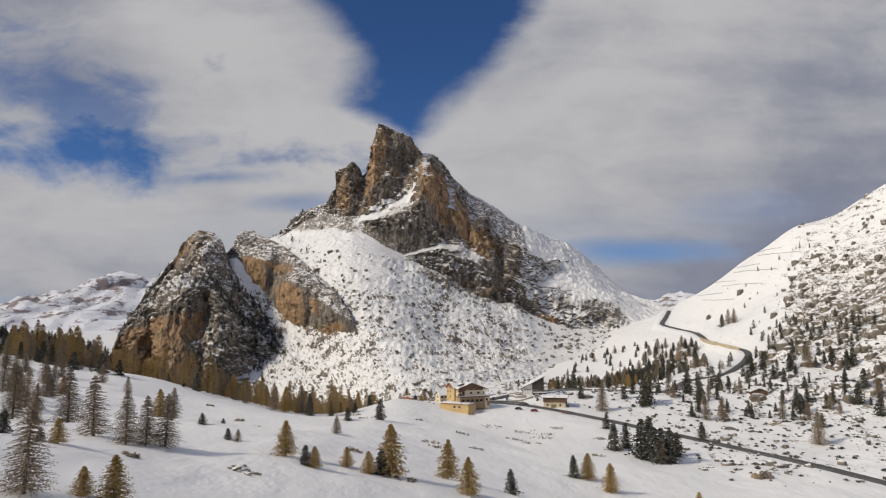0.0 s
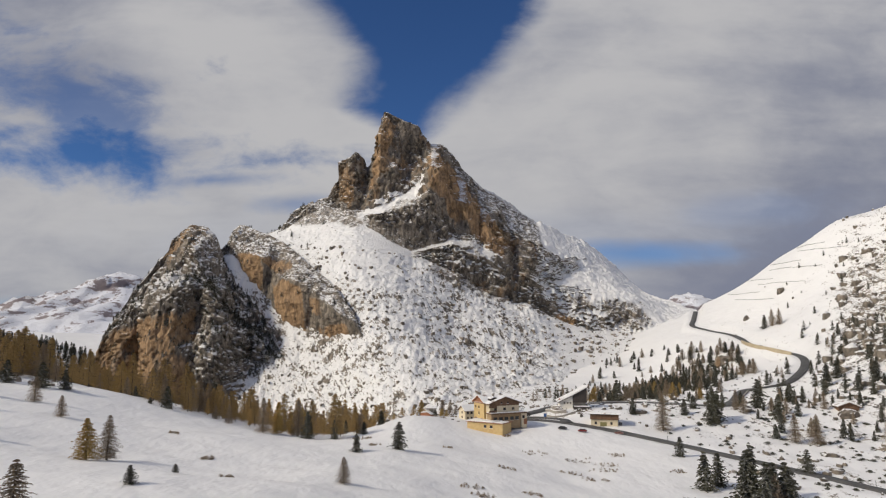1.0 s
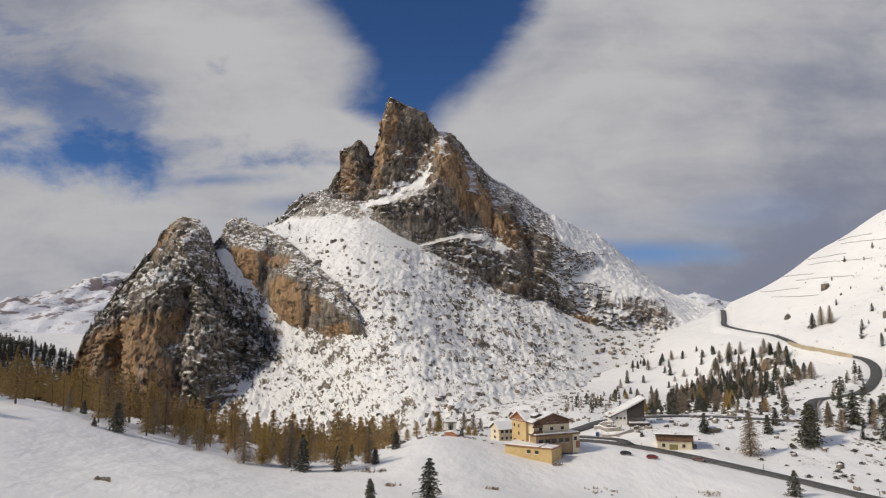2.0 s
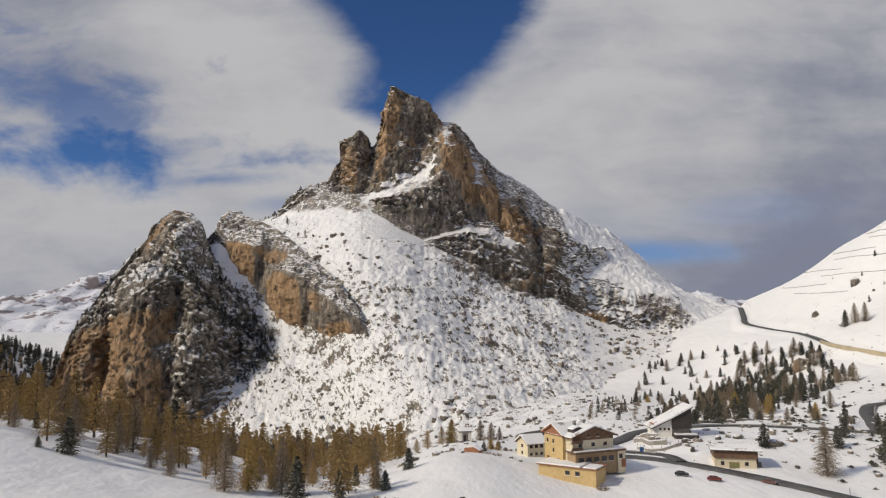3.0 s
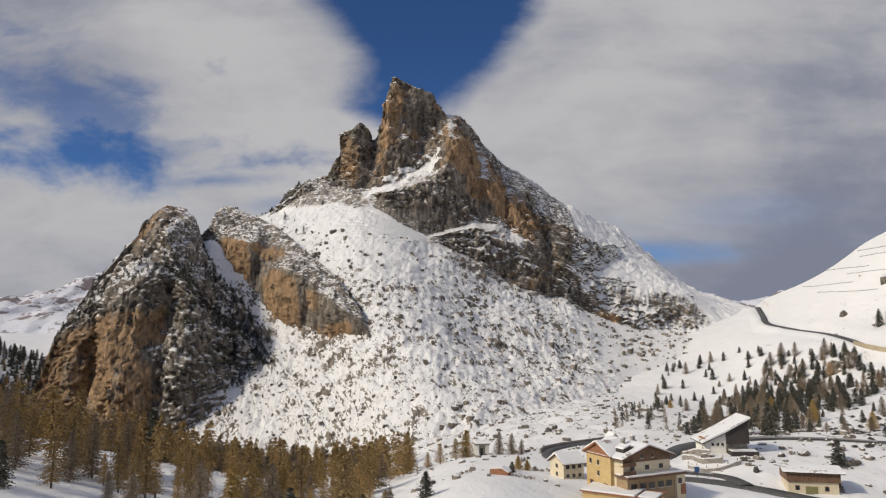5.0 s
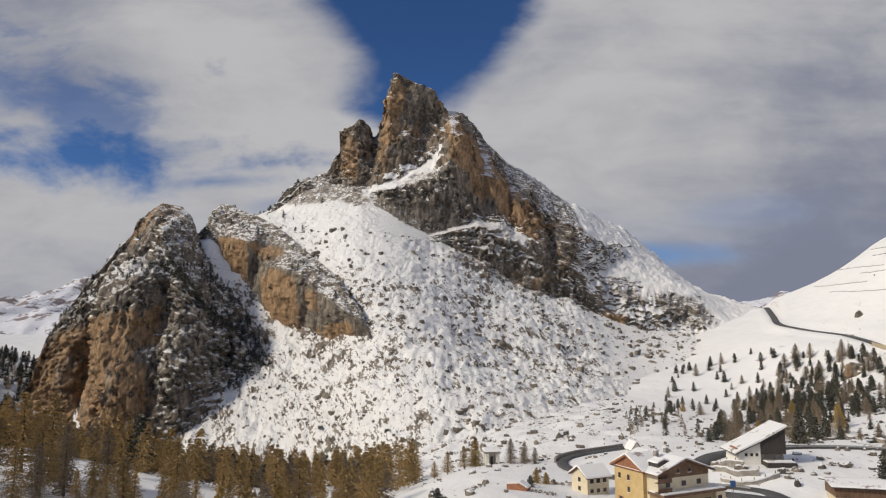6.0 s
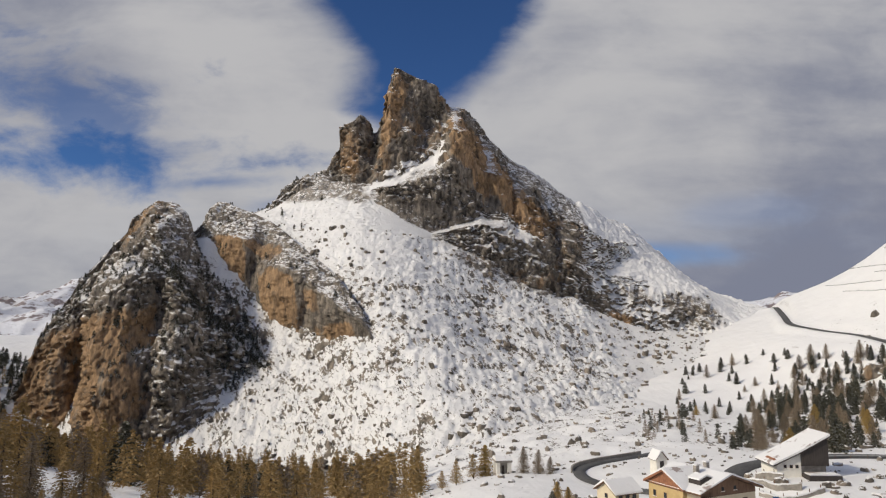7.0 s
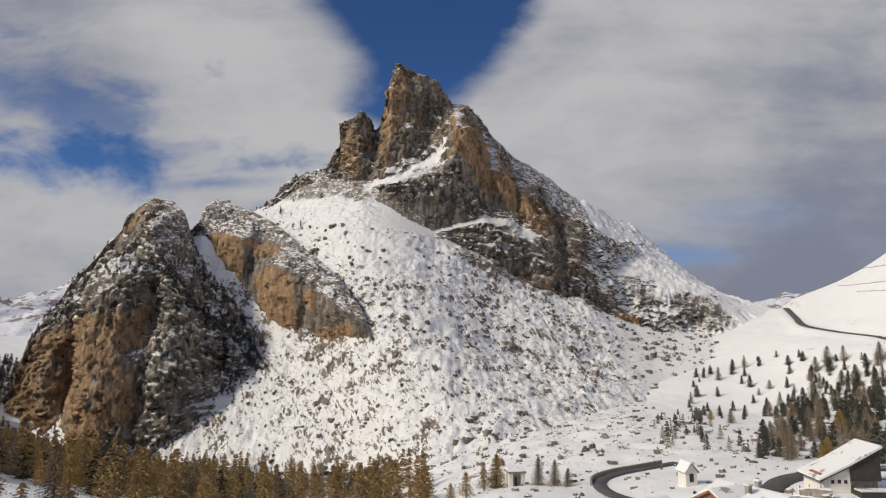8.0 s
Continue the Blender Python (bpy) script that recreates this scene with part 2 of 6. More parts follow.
def fractal(p, size, octaves=4, gain=0.5, ridged=False):
    p = np.asarray(p, float) / np.asarray(size, float)
    total, amp, norm = 0.0, 1.0, 0.0
    for o in range(octaves):
        v = lattice(p * 2.03 ** o + 17.3 * o)
        v = 1 - np.abs(2 * v - 1) if ridged else v
        total, norm, amp = total + amp * v, norm + amp, amp * gain
    return total / norm - 0.5


def mesh_from(name, verts, faces, mat, smooth=True):
    me = bpy.data.meshes.new(name)
    me.from_pydata(verts, [], faces) if isinstance(faces, list) else fast_mesh(me, verts, faces)
    me.materials.append(mat)
    if smooth:
        me.polygons.foreach_set("use_smooth", np.ones(len(me.polygons), bool))
    me.update()
    return me


def fast_mesh(me, verts, faces):
    """faces: an (n, 3) or (n, 4) array."""
    n, size = faces.shape
    me.vertices.add(len(verts))
    me.vertices.foreach_set("co", np.asarray(verts, np.float32).ravel())
    me.loops.add(n * size)
    me.loops.foreach_set("vertex_index", faces.astype(np.int32).ravel())
    me.polygons.add(n)
    me.polygons.foreach_set("loop_start", np.arange(0, n * size, size, dtype=np.int32))
    me.update(calc_edges=True)


def grid_faces(rows, cols):
    a = (np.arange(rows - 1)[:, None] * cols + np.arange(cols - 1)[None]).ravel()
    return np.stack([a, a + 1, a + cols + 1, a + cols], 1)


def attribute(me, name, values):
    me.attributes.new(name, "FLOAT", "POINT").data.foreach_set("value", np.asarray(values, np.float32))


def soft(a, lo, hi):
    x = np.clip((a - lo) / (hi - lo), 0, 1)
    return x * x * (3 - 2 * x)


# ---- ground: valley cross-sections from near to far, (x, z) along each ----
SECTIONS = {}


def section(y, *pairs):
    SECTIONS[y] = np.array(pairs, float).reshape(-1, 2)


section(-250, -600, 80, -150, 60, 0, 40, 150, 10, 500, 60, 700, 120)
section(0, -600, 90, -150, 62, -60, 46, 0, 36, 100, 8, 200, 5, 350, 40, 600, 140)
section(90, -600, 95, -200, 70, -100, 53, -59, 46, -45, 41, -25, 34, 30, 16, 90, 8, 200, 5, 350, 40, 600, 150)
section(130, -600, 95, -200, 66, -100, 44, -59, 39, -30, 34.5, 0, 27, 60, 13, 120, 8, 200, 6, 350, 45, 600, 160)
section(200, -600, 95, -250, 64, -120, 40, -81, 33.5, -66, 32, -24, 27, 1, 20, 51, 12, 92, 8.5, 128, 7, 200, 7, 350, 55, 600, 180)
section(265, -600, 95, -250, 60, -150, 42, -100, 32, -60, 26, -25, 23, 22, 14.6, 52, 12.5, 110, 8, 160, 8, 240, 20, 350, 65, 600, 200)
section(320, -600, 90, -300, 62, -195, 47, -176, 44, -142, 39, -115, 30.5, -99, 26, -72, 20.5, -48, 19, -24, 21, 0, 16, 18, 13.5, 80, 13.5, 121, 11, 160, 11, 210, 14, 260, 28, 350, 80, 600, 230)
section(362, -600, 85, -300, 58, -176, 38, -140, 30, -104, 21, -75, 15, -48, 17, -25, 26.5, -10, 21, 5, 18, 36, 17.4, 60, 17, 110, 15.5, 170, 16, 230, 24, 300, 52, 420, 115, 700, 260)
section(400, -600, 80, -300, 50, -176, 31, -117, 18, -80, 7, -58, 9, -45, 13, -33, 18.5, -20, 20, -5, 18.6, 10, 18.3, 45, 20.4, 69, 22.0, 120, 21.3, 183, 22, 230, 34, 255, 36, 350, 85, 450, 140, 700, 270)
section(384, -600, 82, -300, 53, -176, 33, -110, 18, -80, 11, -60, 11, -46, 15, -33, 22, -20, 23, -6, 20, 5, 18.4, 45, 18.6, 110, 18.5, 170, 19, 230, 29, 300, 55, 420, 118, 700, 265)
section(414, -600, 77, -300, 47, -176, 28, -110, 14, -80, 6, -58, 7, -45, 11, -33, 16.5, -20, 18, -5, 17, 20, 17.5, 45, 21.5, 57, 22.6, 70, 22.8, 120, 22, 183, 22, 230, 36, 255, 38, 350, 85, 450, 142, 700, 272)
section(450, -600, 70, -300, 40, -176, 20, -110, 6, -60, 2, -45, 7, -33, 12.5, -20, 13.5, 0, 13.5, 24, 16, 64, 20.5, 100, 22, 166, 20.5, 200, 28, 247, 43, 330, 82, 450, 150, 700, 280)
section(477, -600, 65, -300, 30, -176, 11, -110, -1, -60, -2, -45, 3, -33, 9, -20, 10, -8, 10, 12, 12, 60, 17, 115, 18, 180, 21, 250, 42, 330, 79, 450, 150, 700, 285)
section(510, -600, 60, -300, 20, -176, 2, -110, -8, -60, -7, -30, 1, -18, 5, 20, 10, 70, 13, 130, 15, 190, 22, 250, 40, 330, 75, 450, 150, 700, 290)
section(600, -600, 50, -300, -8, -180, -27, -110, -28, -50, -11, 0, 2, 60, 10, 140, 11, 190, 20, 240, 31, 264, 39, 330, 70, 372, 89, 450, 150, 700, 300)
section(665, -600, 50, -330, -16, -180, -36, -107, -32, -50, -11, 0, 1, 70, 9, 150, 6, 196, 14, 234, 27, 254, 44, 268, 50.5, 285, 60, 374, 109, 450, 172, 530, 245, 700, 280)
section(715, -600, 50, -480, 20, -400, -10, -254, -40, -174, -38, -107, -30, -50, -4, 20, 6, 100, 8, 170, 6, 200, 15, 238, 38, 256, 51, 278, 56.8, 292, 63, 316, 74, 400, 141, 492, 228, 700, 235)
section(793, -600, 55, -480, 25, -420, 0, -341, -40, -174, -30, 0, 10, 60, 12, 116, 14, 181, 26.5, 214, 34, 246, 53, 264, 59, 281, 63.2, 300, 72, 330, 95, 425, 189, 480, 197, 700, 160)
section(870, -600, 60, -400, 30, 0, 15, 150, 25, 200, 35, 258, 60, 294, 74, 330, 97, 405, 159, 460, 152, 700, 120)
section(950, -600, 65, -400, 40, 0, 30, 150, 45, 200, 55, 258, 66, 325, 89, 362, 114, 450, 100, 700, 90)
section(1150, -600, 60, 0, 30, 200, 50, 330, 75, 397, 80, 500, 60, 700, 50)
section(1500, -600, 30, 700, 30)

STEP = 3.5
GX, GY = np.arange(-600, 700.1, STEP), np.arange(-250, 1500.1, STEP)


def blurred(a, cells):
    r = int(cells * 3)
    w = np.exp(-np.arange(-r, r + 1) ** 2 / (2.0 * cells * cells))
    w /= w.sum()
    for axis in (0, 1):
        pad = [(r, r) if i == axis else (0, 0) for i in (0, 1)]
        b = np.pad(a, pad, mode="edge")
        a = sum(w[i] * (b[i:i + a.shape[0]] if axis == 0 else b[:, i:i + a.shape[1]]) for i in range(2 * r + 1))
    return a


stations = np.array(sorted(SECTIONS))
cuts = np.stack([np.interp(GX, SECTIONS[s][:, 0], SECTIONS[s][:, 1]) for s in stations])
at = np.clip(np.searchsorted(stations, GY, side="right") - 1, 0, len(stations) - 2)
part_way = ((GY - stations[at]) / (stations[at + 1] - stations[at]))[:, None]
GZ = blurred(cuts[at] * (1 - part_way) + cuts[at + 1] * part_way, 2.4)
XX, YY = np.meshgrid(GX, GY)
points = np.stack([XX.ravel(), YY.ravel(), np.zeros(XX.size)], 1)
slope_y, slope_x = np.gradient(GZ, STEP)
HILL = (soft(XX, 175, 250) * soft(YY, 230, 330) * (0.5 + 0.5 * soft(np.hypot(slope_x, slope_y), 0.2, 0.5))) * (1 - soft(YY, 760, 860) * soft(400 - XX, 0, 60))
HILL *= 1 - 0.45 * soft(GZ, 122, 158)
HILL *= 1 - 0.85 * soft(YY - 605 - 1.55 * (XX - 293), -55, 10)
MEADOW = soft(XX, -75, -40) * soft(YY, 505, 530) * soft(125 - XX, 0, 70) * soft(920 - YY, 0, 60)
VALLEY = soft(XX, 75, 120) * soft(YY, 215, 260) * soft(720 - YY, 0, 90) * soft(245 - XX, 0, 40) * (1 - 0.85 * soft(YY, 590, 650) * soft(150 - XX, 0, 40)) * (0.3 + 0.7 * soft(fractal(points + 77, 55, 2).reshape(XX.shape), -0.15, 0.1))
GZ += VALLEY * (fractal(points, 11, 3, 0.55, True) * 2.4).reshape(XX.shape)
GZ += (fractal(points, 45, 3) * 3.0 + fractal(points, 12, 3, 0.5, True) * 1.3 * soft(fractal(points + 31, 60, 2), -0.1, 0.15)).reshape(XX.shape)
GZ += soft(340 - YY, 0, 60) * (fractal(points + 13, 22, 3) * 3.8 + fractal(points + 47, 60, 2) * 3.0).reshape(XX.shape)
GZ += MEADOW * (fractal(points, 14, 3, 0.55, True) * 5.0 + fractal(points, 6, 2) * 2.0).reshape(XX.shape)
GZ += HILL * (fractal(points, 30, 4, 0.6, True) * 9 + fractal(points, 8, 2) * 3.0).reshape(XX.shape)


def ground_z(x, y):
    fx, fy = (x - GX[0]) / STEP, (y - GY[0]) / STEP
    i, j = int(np.clip(fx, 0, len(GX) - 2)), int(np.clip(fy, 0, len(GY) - 2))
    a, b = fx - i, fy - j
    return float((GZ[j, i] * (1 - a) + GZ[j, i + 1] * a) * (1 - b) + (GZ[j + 1, i] * (1 - a) + GZ[j + 1, i + 1] * a) * b)


def smooth_line(pts, step=2.5):
    """A Catmull-Rom line through the points, at even steps."""
    p = np.array(pts, float)
    p = np.vstack([2 * p[0] - p[1], p, 2 * p[-1] - p[-2]])
    out = []
    for a, b, c, d in zip(p, p[1:], p[2:], p[3:]):
        n = max(2, int(np.linalg.norm(c - b) / step))
        for t in np.arange(n) / n:
            out.append(0.5 * (2 * b + (c - a) * t + (2 * a - 5 * b + 4 * c - d) * t * t + (3 * b - a - 3 * c + d) * t ** 3))
    return np.array(out + [p[-2]])


ROADS = (
    ("valley_road", 4.8, [(175, 150), (163, 205), (148, 250), (119, 302), (92, 338), (67, 364), (51, 378), (40, 386), (28, 391), (18, 392)]),
    ("back_road", 3.8, [(47, 381), (46, 392), (37, 400), (22, 407), (10, 422), (4, 442), (6, 466), (15, 482), (30, 494), (44, 503)]),
    ("pass_road", 5.4, [(24, 406), (38, 421), (52, 436), (76, 444), (102, 440), (135, 424), (155, 452), (181, 496), (205, 497), (232, 523), (256, 558), (270, 590), (271, 615), (267, 650), (268, 676), (276, 706), (281, 740), (281, 787), (277, 832), (300, 890), (334, 973), (352, 1030), (365, 1090)]),
)
road_lines = {}
for name, width, pts in ROADS:
    line = smooth_line(pts)
    z = np.array([ground_z(x, y) for x, y in line])
    z = np.convolve(np.pad(z, 12, mode="edge"), np.ones(25) / 25, "valid")
    if name == "pass_road":
        grade = np.interp(line[:, 1], (497, 523, 558, 590, 650, 676, 740, 787, 832, 973, 1030), (27.5, 33, 39, 43, 49, 52, 59.7, 63.3, 69.5, 91, 91))
        z = z + (grade - z) * soft(line[:, 0], 190, 215)
    road_lines[name] = (line, z, width)
    for (x, y), h in zip(line, z):
        i0, i1 = np.searchsorted(GX, (x - 16, x + 16))
        j0, j1 = np.searchsorted(GY, (y - 16, y + 16))
        d = np.hypot(XX[j0:j1, i0:i1] - x, YY[j0:j1, i0:i1] - y)
        w = 1 - soft(d, width * 0.5 + 2.5, width * 0.5 + 9)
        GZ[j0:j1, i0:i1] += np.where(w > 0, (h - 0.25 - GZ[j0:j1, i0:i1]) * w * 0.5, 0)

wall_line, wall_z, wall_width = road_lines["pass_road"]
for (x, y), h in zip(wall_line, wall_z):
    if 602 < y < 690 and x > 200:
        GZ -= 2.6 * np.exp(-((XX - x + 8.5) / 3.5) ** 2 - ((YY - y) / 2.0) ** 2)
for line, z, width in road_lines.values():
    for (x, y), h in zip(line, z):
        i0, i1 = np.searchsorted(GX, (x - 12, x + 12))
        j0, j1 = np.searchsorted(GY, (y - 12, y + 12))
        d = np.hypot(XX[j0:j1, i0:i1] - x, YY[j0:j1, i0:i1] - y)
        GZ[j0:j1, i0:i1] = np.where(d < width * 0.5 + 3.6, np.minimum(GZ[j0:j1, i0:i1], h - 0.3), GZ[j0:j1, i0:i1])

far_steps = np.array([60, 160, 320, 600, 1000, 1600, 2400, 3300])
EX, EY = np.concatenate([GX[0] - far_steps[::-1], GX, GX[-1] + far_steps]), np.concatenate([GY[0] - far_steps[::-1], GY, GY[-1] + far_steps])
ez = np.pad(GZ, len(far_steps), mode="edge")
away = np.maximum(np.maximum(GX[0] - EX, EX - GX[-1]), 0)[None] + np.maximum(np.maximum(GY[0] - EY, EY - GY[-1]), 0)[:, None]
ez = ez + (25 - ez) * soft(away, 0, 900)
ex, ey = np.meshgrid(EX, EY)
ground_mesh = mesh_from("ground", np.stack([ex.ravel(), ey.ravel(), ez.ravel()], 1), grid_faces(len(EY), len(EX)), M_GROUND)
attribute(ground_mesh, "stony", np.pad(np.clip(HILL + 0.5 * MEADOW + 0.5 * VALLEY, 0, 1), len(far_steps)).ravel())
ground = tagged(new("ground", ground_mesh), "snow-covered alpine meadow and hillside with bare stones", "ground", kind="structure")

for name, (line, z, width) in road_lines.items():
    t = np.gradient(line, axis=0)
    t /= np.linalg.norm(t, axis=1)[:, None]
    side = np.stack([t[:, 1], -t[:, 0]], 1)
    offs = np.array([-0.56, -0.5, 0.0, 0.5, 0.56]) * width
    rise = np.array([-0.5, 0.10, 0.16, 0.10, -0.5])
    v = np.concatenate([np.concatenate([line[:, None] + side[:, None] * offs[None, :, None], (z[:, None] + rise[None])[:, :, None]], 2).reshape(-1, 3)])
    road = tagged(new("road", mesh_from("road", v, grid_faces(len(line), 5), M_ASPHALT)), "cleared grey asphalt mountain road between snow banks", "road", kind="structure")

# ---- mountains: sheets lofted from their crest, ledge and foot lines ----
def loft(lines, span, counts, rock, seed, fans=0, calm=None, forms=(), least=0.06):
    """lines: from the back over the crest to the foot, each an ascending list of (x, y, z)."""
    lines = [np.array(l, float) for l in lines]
    u = np.arange(span[0], span[1] + 0.01, span[2])
    curves = [np.stack([u, np.interp(u, l[:, 0], l[:, 1]), np.interp(u, l[:, 0], l[:, 2])], 1) for l in lines]
    for i in range(len(curves) - fans, len(curves)):
        for c in (1, 2):
            w = np.hanning(41)
            curves[i][:, c] = np.convolve(np.pad(curves[i][:, c], 20, mode="edge"), w / w.sum(), "valid")
    rows = [curves[0]]
    for a, b, n in zip(curves, curves[1:], counts):
        rows += [a + (b - a) * (i + 1) / n for i in range(n)]
    p = np.stack(rows)
    p[:, :, 1:] = np.stack([blurred(p[:, :, 1], 0.6), blurred(p[:, :, 2], 0.6)], 2)
    for cx, cz, rx, rz, out in forms:
        p[:, :, 1] -= out * np.exp(-((p[:, :, 0] - cx) / rx) ** 2 - ((p[:, :, 2] - cz) / rz) ** 2)
    for amp, size, high in rock:
        du, dv = np.gradient(p, axis=1), np.gradient(p, axis=0)
        nrm = np.cross(dv, du)
        nrm /= np.linalg.norm(nrm, axis=2)[:, :, None] + 1e-9
        nrm *= np.where(nrm[:, :, 2:] < 0, -1, 1)
        steep = soft(1 - blurred(nrm[:, :, 2], 1.5), 0.27, 0.50)
        flat = p.reshape(-1, 3)
        if high == "blocks":
            wave = blocks(flat + seed, size)
        elif high == "warped":
            bent = flat + seed + 12 * np.stack([fractal(flat + d, (26, 26, 40), 3) for d in (11.0, 57.0, 91.0)], 1)
            wave = fractal(bent, size, 5, 0.58, True)
        elif high == "ledges":
            dip = flat[:, 2] + 0.40 * flat[:, 0] + 9 * fractal(flat + seed, 22, 3)
            wave = (dip / size) % 1.0 - 0.5
        else:
            wave = fractal(flat + seed, size, 3, 0.55, high)
        wave = wave.reshape(steep.shape)
        wave -= wave.mean()
        near_crest = 0.30 + 0.70 * soft(np.abs(np.arange(len(p)) - counts[0]), 0, 9)[:, None]
        if calm is not None:
            near_crest = near_crest * calm(p)
        p = p + nrm * (wave * amp * (least + (1 - least) * steep) * near_crest)[:, :, None]
    return p


def steepness(p):
    nrm = np.cross(np.gradient(p, axis=0), np.gradient(p, axis=1))
    return 1 - np.abs(nrm[:, :, 2]) / (np.linalg.norm(nrm, axis=2) + 1e-9)


def zone(p, outline, edge=1.6):
    """1 inside an outline of (x, z) corners on the face of a sheet, with a soft edge."""
    hit = np.zeros(p.shape[:2], bool)
    x, z = p[:, :, 0], p[:, :, 2]
    for (ax, az), (bx, bz) in zip(outline, outline[1:] + outline[:1]):
        if az != bz:
            hit ^= ((az > z) != (bz > z)) & (x < (bx - ax) * (z - az) / (bz - az) + ax)
    return blurred(hit.astype(float), edge)


def zones(p, outlines, edge=1.6):
    out = np.zeros(p.shape[:2])
    for strength, outline in outlines:
        out = np.maximum(out, strength * zone(p, outline, edge))
    return out


def sheet(name, p, warm, bare, dust, scree, label):
    me = mesh_from(name, p.reshape(-1, 3), grid_faces(*p.shape[:2])[:, ::-1], M_MOUNTAIN, False)
    for key, values in (("warm", warm), ("bare", bare), ("dust", dust), ("stony", scree)):
        attribute(me, key, values.ravel())
    return tagged(new(name, me), label, "mountain", kind="structure")


CREST = [(-420, 925, 55), (-340, 940, 150), (-300, 950, 178), (-270, 955, 192), (-249, 962, 199), (-239, 965, 208), (-228, 969, 223), (-222, 971, 233), (-209, 974, 241), (-200, 975, 239), (-190, 975, 249), (-174, 970, 252), (-169, 970, 259), (-164, 970, 267), (-160, 970, 279), (-157, 970, 300), (-151, 970, 305), (-144, 971, 308), (-139, 971, 316), (-134, 972, 314), (-127, 974, 306), (-124, 976, 297), (-119, 978, 298), (-113, 984, 316), (-106, 988, 337), (-105, 989, 358), (-103, 989, 374), (-100, 989, 381), (-95, 990, 381), (-81, 993, 375), (-68, 996, 370), (-54, 1000, 366), (-47, 1003, 359), (-40, 1009, 348), (-33, 1015, 341), (-23, 1020, 342), (-16, 1024, 342), (-7, 1028, 333), (2, 1032, 324), (14, 1035, 308), (29, 1038, 294), (47, 1044, 281), (70, 1054, 271), (90, 1062, 260), (109, 1070, 246), (128, 1078, 236), (141, 1083, 234), (160, 1100, 229), (181, 1124, 221), (220, 1168, 220), (256, 1205, 206), (285, 1232, 188), (294, 1235, 178), (316, 1238, 156), (332, 1234, 141), (347, 1224, 127), (358, 1209, 123), (378, 1178, 110), (397, 1149, 99), (430, 1100, 85)]
BACK = [(x, y + 330, 10) for x, y, z in CREST]
CLIFF_TOP = [(x, y - 6, z - 4) for x, y, z in CREST if x < -36] + [(-33, 1004, 334), (-19, 1013, 334), (1, 1021, 314), (20, 1014, 288), (42, 996, 251), (64, 983, 230), (77, 977, 208), (102, 976, 190), (122, 978, 184), (151, 985, 165), (195, 1040, 172), (236, 1100, 172), (279, 1150, 158), (316, 1160, 130), (342, 1170, 112), (430, 1080, 80)]
LEDGE_IN = [(-420, 910, 50), (-300, 940, 173), (-238, 955, 204), (-199, 960, 241), (-172, 950, 233), (-129, 936, 224), (-101, 930, 226), (-74, 933, 241), (-48, 938, 259), (-29, 932, 281), (-7, 940, 257), (27, 942, 223), (75, 945, 175), (108, 945, 141), (138, 965, 132), (195, 1000, 145), (236, 1030, 142), (279, 1060, 120), (342, 1090, 100), (430, 1050, 75)]
LEDGE_OUT = [(-420, 900, 45), (-300, 935, 170), (-238, 948, 199), (-197, 950, 232), (-170, 936, 220), (-127, 915, 211), (-93, 900, 212), (-67, 904, 220), (-34, 910, 236), (-1, 928, 200), (33, 935, 187), (74, 940, 171), (107, 942, 139), (138, 958, 127), (195, 978, 122), (228, 988, 122), (258, 992, 112), (293, 1000, 90), (342, 1020, 85), (430, 1010, 70)]
MID_FOOT = [(-420, 890, 40), (-300, 928, 168), (-226, 940, 194), (-184, 933, 216), (-126, 906, 206), (-92, 897, 190), (-77, 899, 176), (-54, 903, 164), (-27, 910, 176), (-1, 920, 185), (26, 925, 182), (59, 930, 163), (86, 932, 149), (113, 937, 132), (138, 952, 118), (195, 968, 113), (228, 978, 114), (258, 980, 104), (293, 985, 82), (342, 1000, 80), (430, 990, 66)]
LOW_TOP = [(-420, 880, 35), (-300, 918, 167), (-238, 930, 188), (-200, 923, 194), (-126, 890, 190), (-92, 888, 181), (-77, 893, 171), (-54, 899, 161), (-28, 900, 170), (-2, 902, 174), (25, 908, 167), (58, 915, 148), (85, 923, 138), (112, 932, 124), (138, 946, 108), (195, 955, 98), (228, 964, 96), (258, 964, 88), (293, 965, 72), (342, 980, 72), (430, 970, 60)]
LOW_FOOT = [(-420, 870, 30), (-300, 908, 165), (-238, 918, 178), (-200, 908, 178), (-126, 874, 175), (-86, 884, 176), (-53, 897, 159), (-28, 896, 152), (12, 908, 130), (44, 914, 112), (80, 920, 98), (102, 931, 100), (125, 935, 86), (156, 936, 72), (185, 940, 65), (220, 945, 63), (251, 942, 60), (293, 945, 55), (342, 950, 55), (430, 940, 40)]
SCREE_HIGH = [(-420, 855, 20), (-330, 900, 150), (-300, 900, 164), (-260, 908, 172), (-224, 904, 168), (-200, 884, 150), (-176, 862, 130), (-153, 838, 112), (-130, 812, 102), (-109, 800, 96), (-83, 810, 104), (-50, 830, 104), (0, 850, 82), (50, 858, 72), (100, 885, 66), (156, 902, 54), (200, 905, 50), (258, 905, 54), (342, 920, 52), (430, 920, 40)]
SCREE = [(-420, 840, 10), (-330, 890, 130), (-283, 884, 162), (-256, 874, 128), (-232, 866, 105), (-216, 856, 84), (-197, 843, 69), (-169, 820, 58), (-143, 803, 53), (-125, 793, 55), (-108, 782, 66), (-83, 775, 72), (-50, 780, 66), (0, 800, 42), (50, 805, 34), (100, 850, 40), (156, 870, 36), (200, 870, 36), (258, 870, 48), (342, 900, 50), (430, 900, 40)]
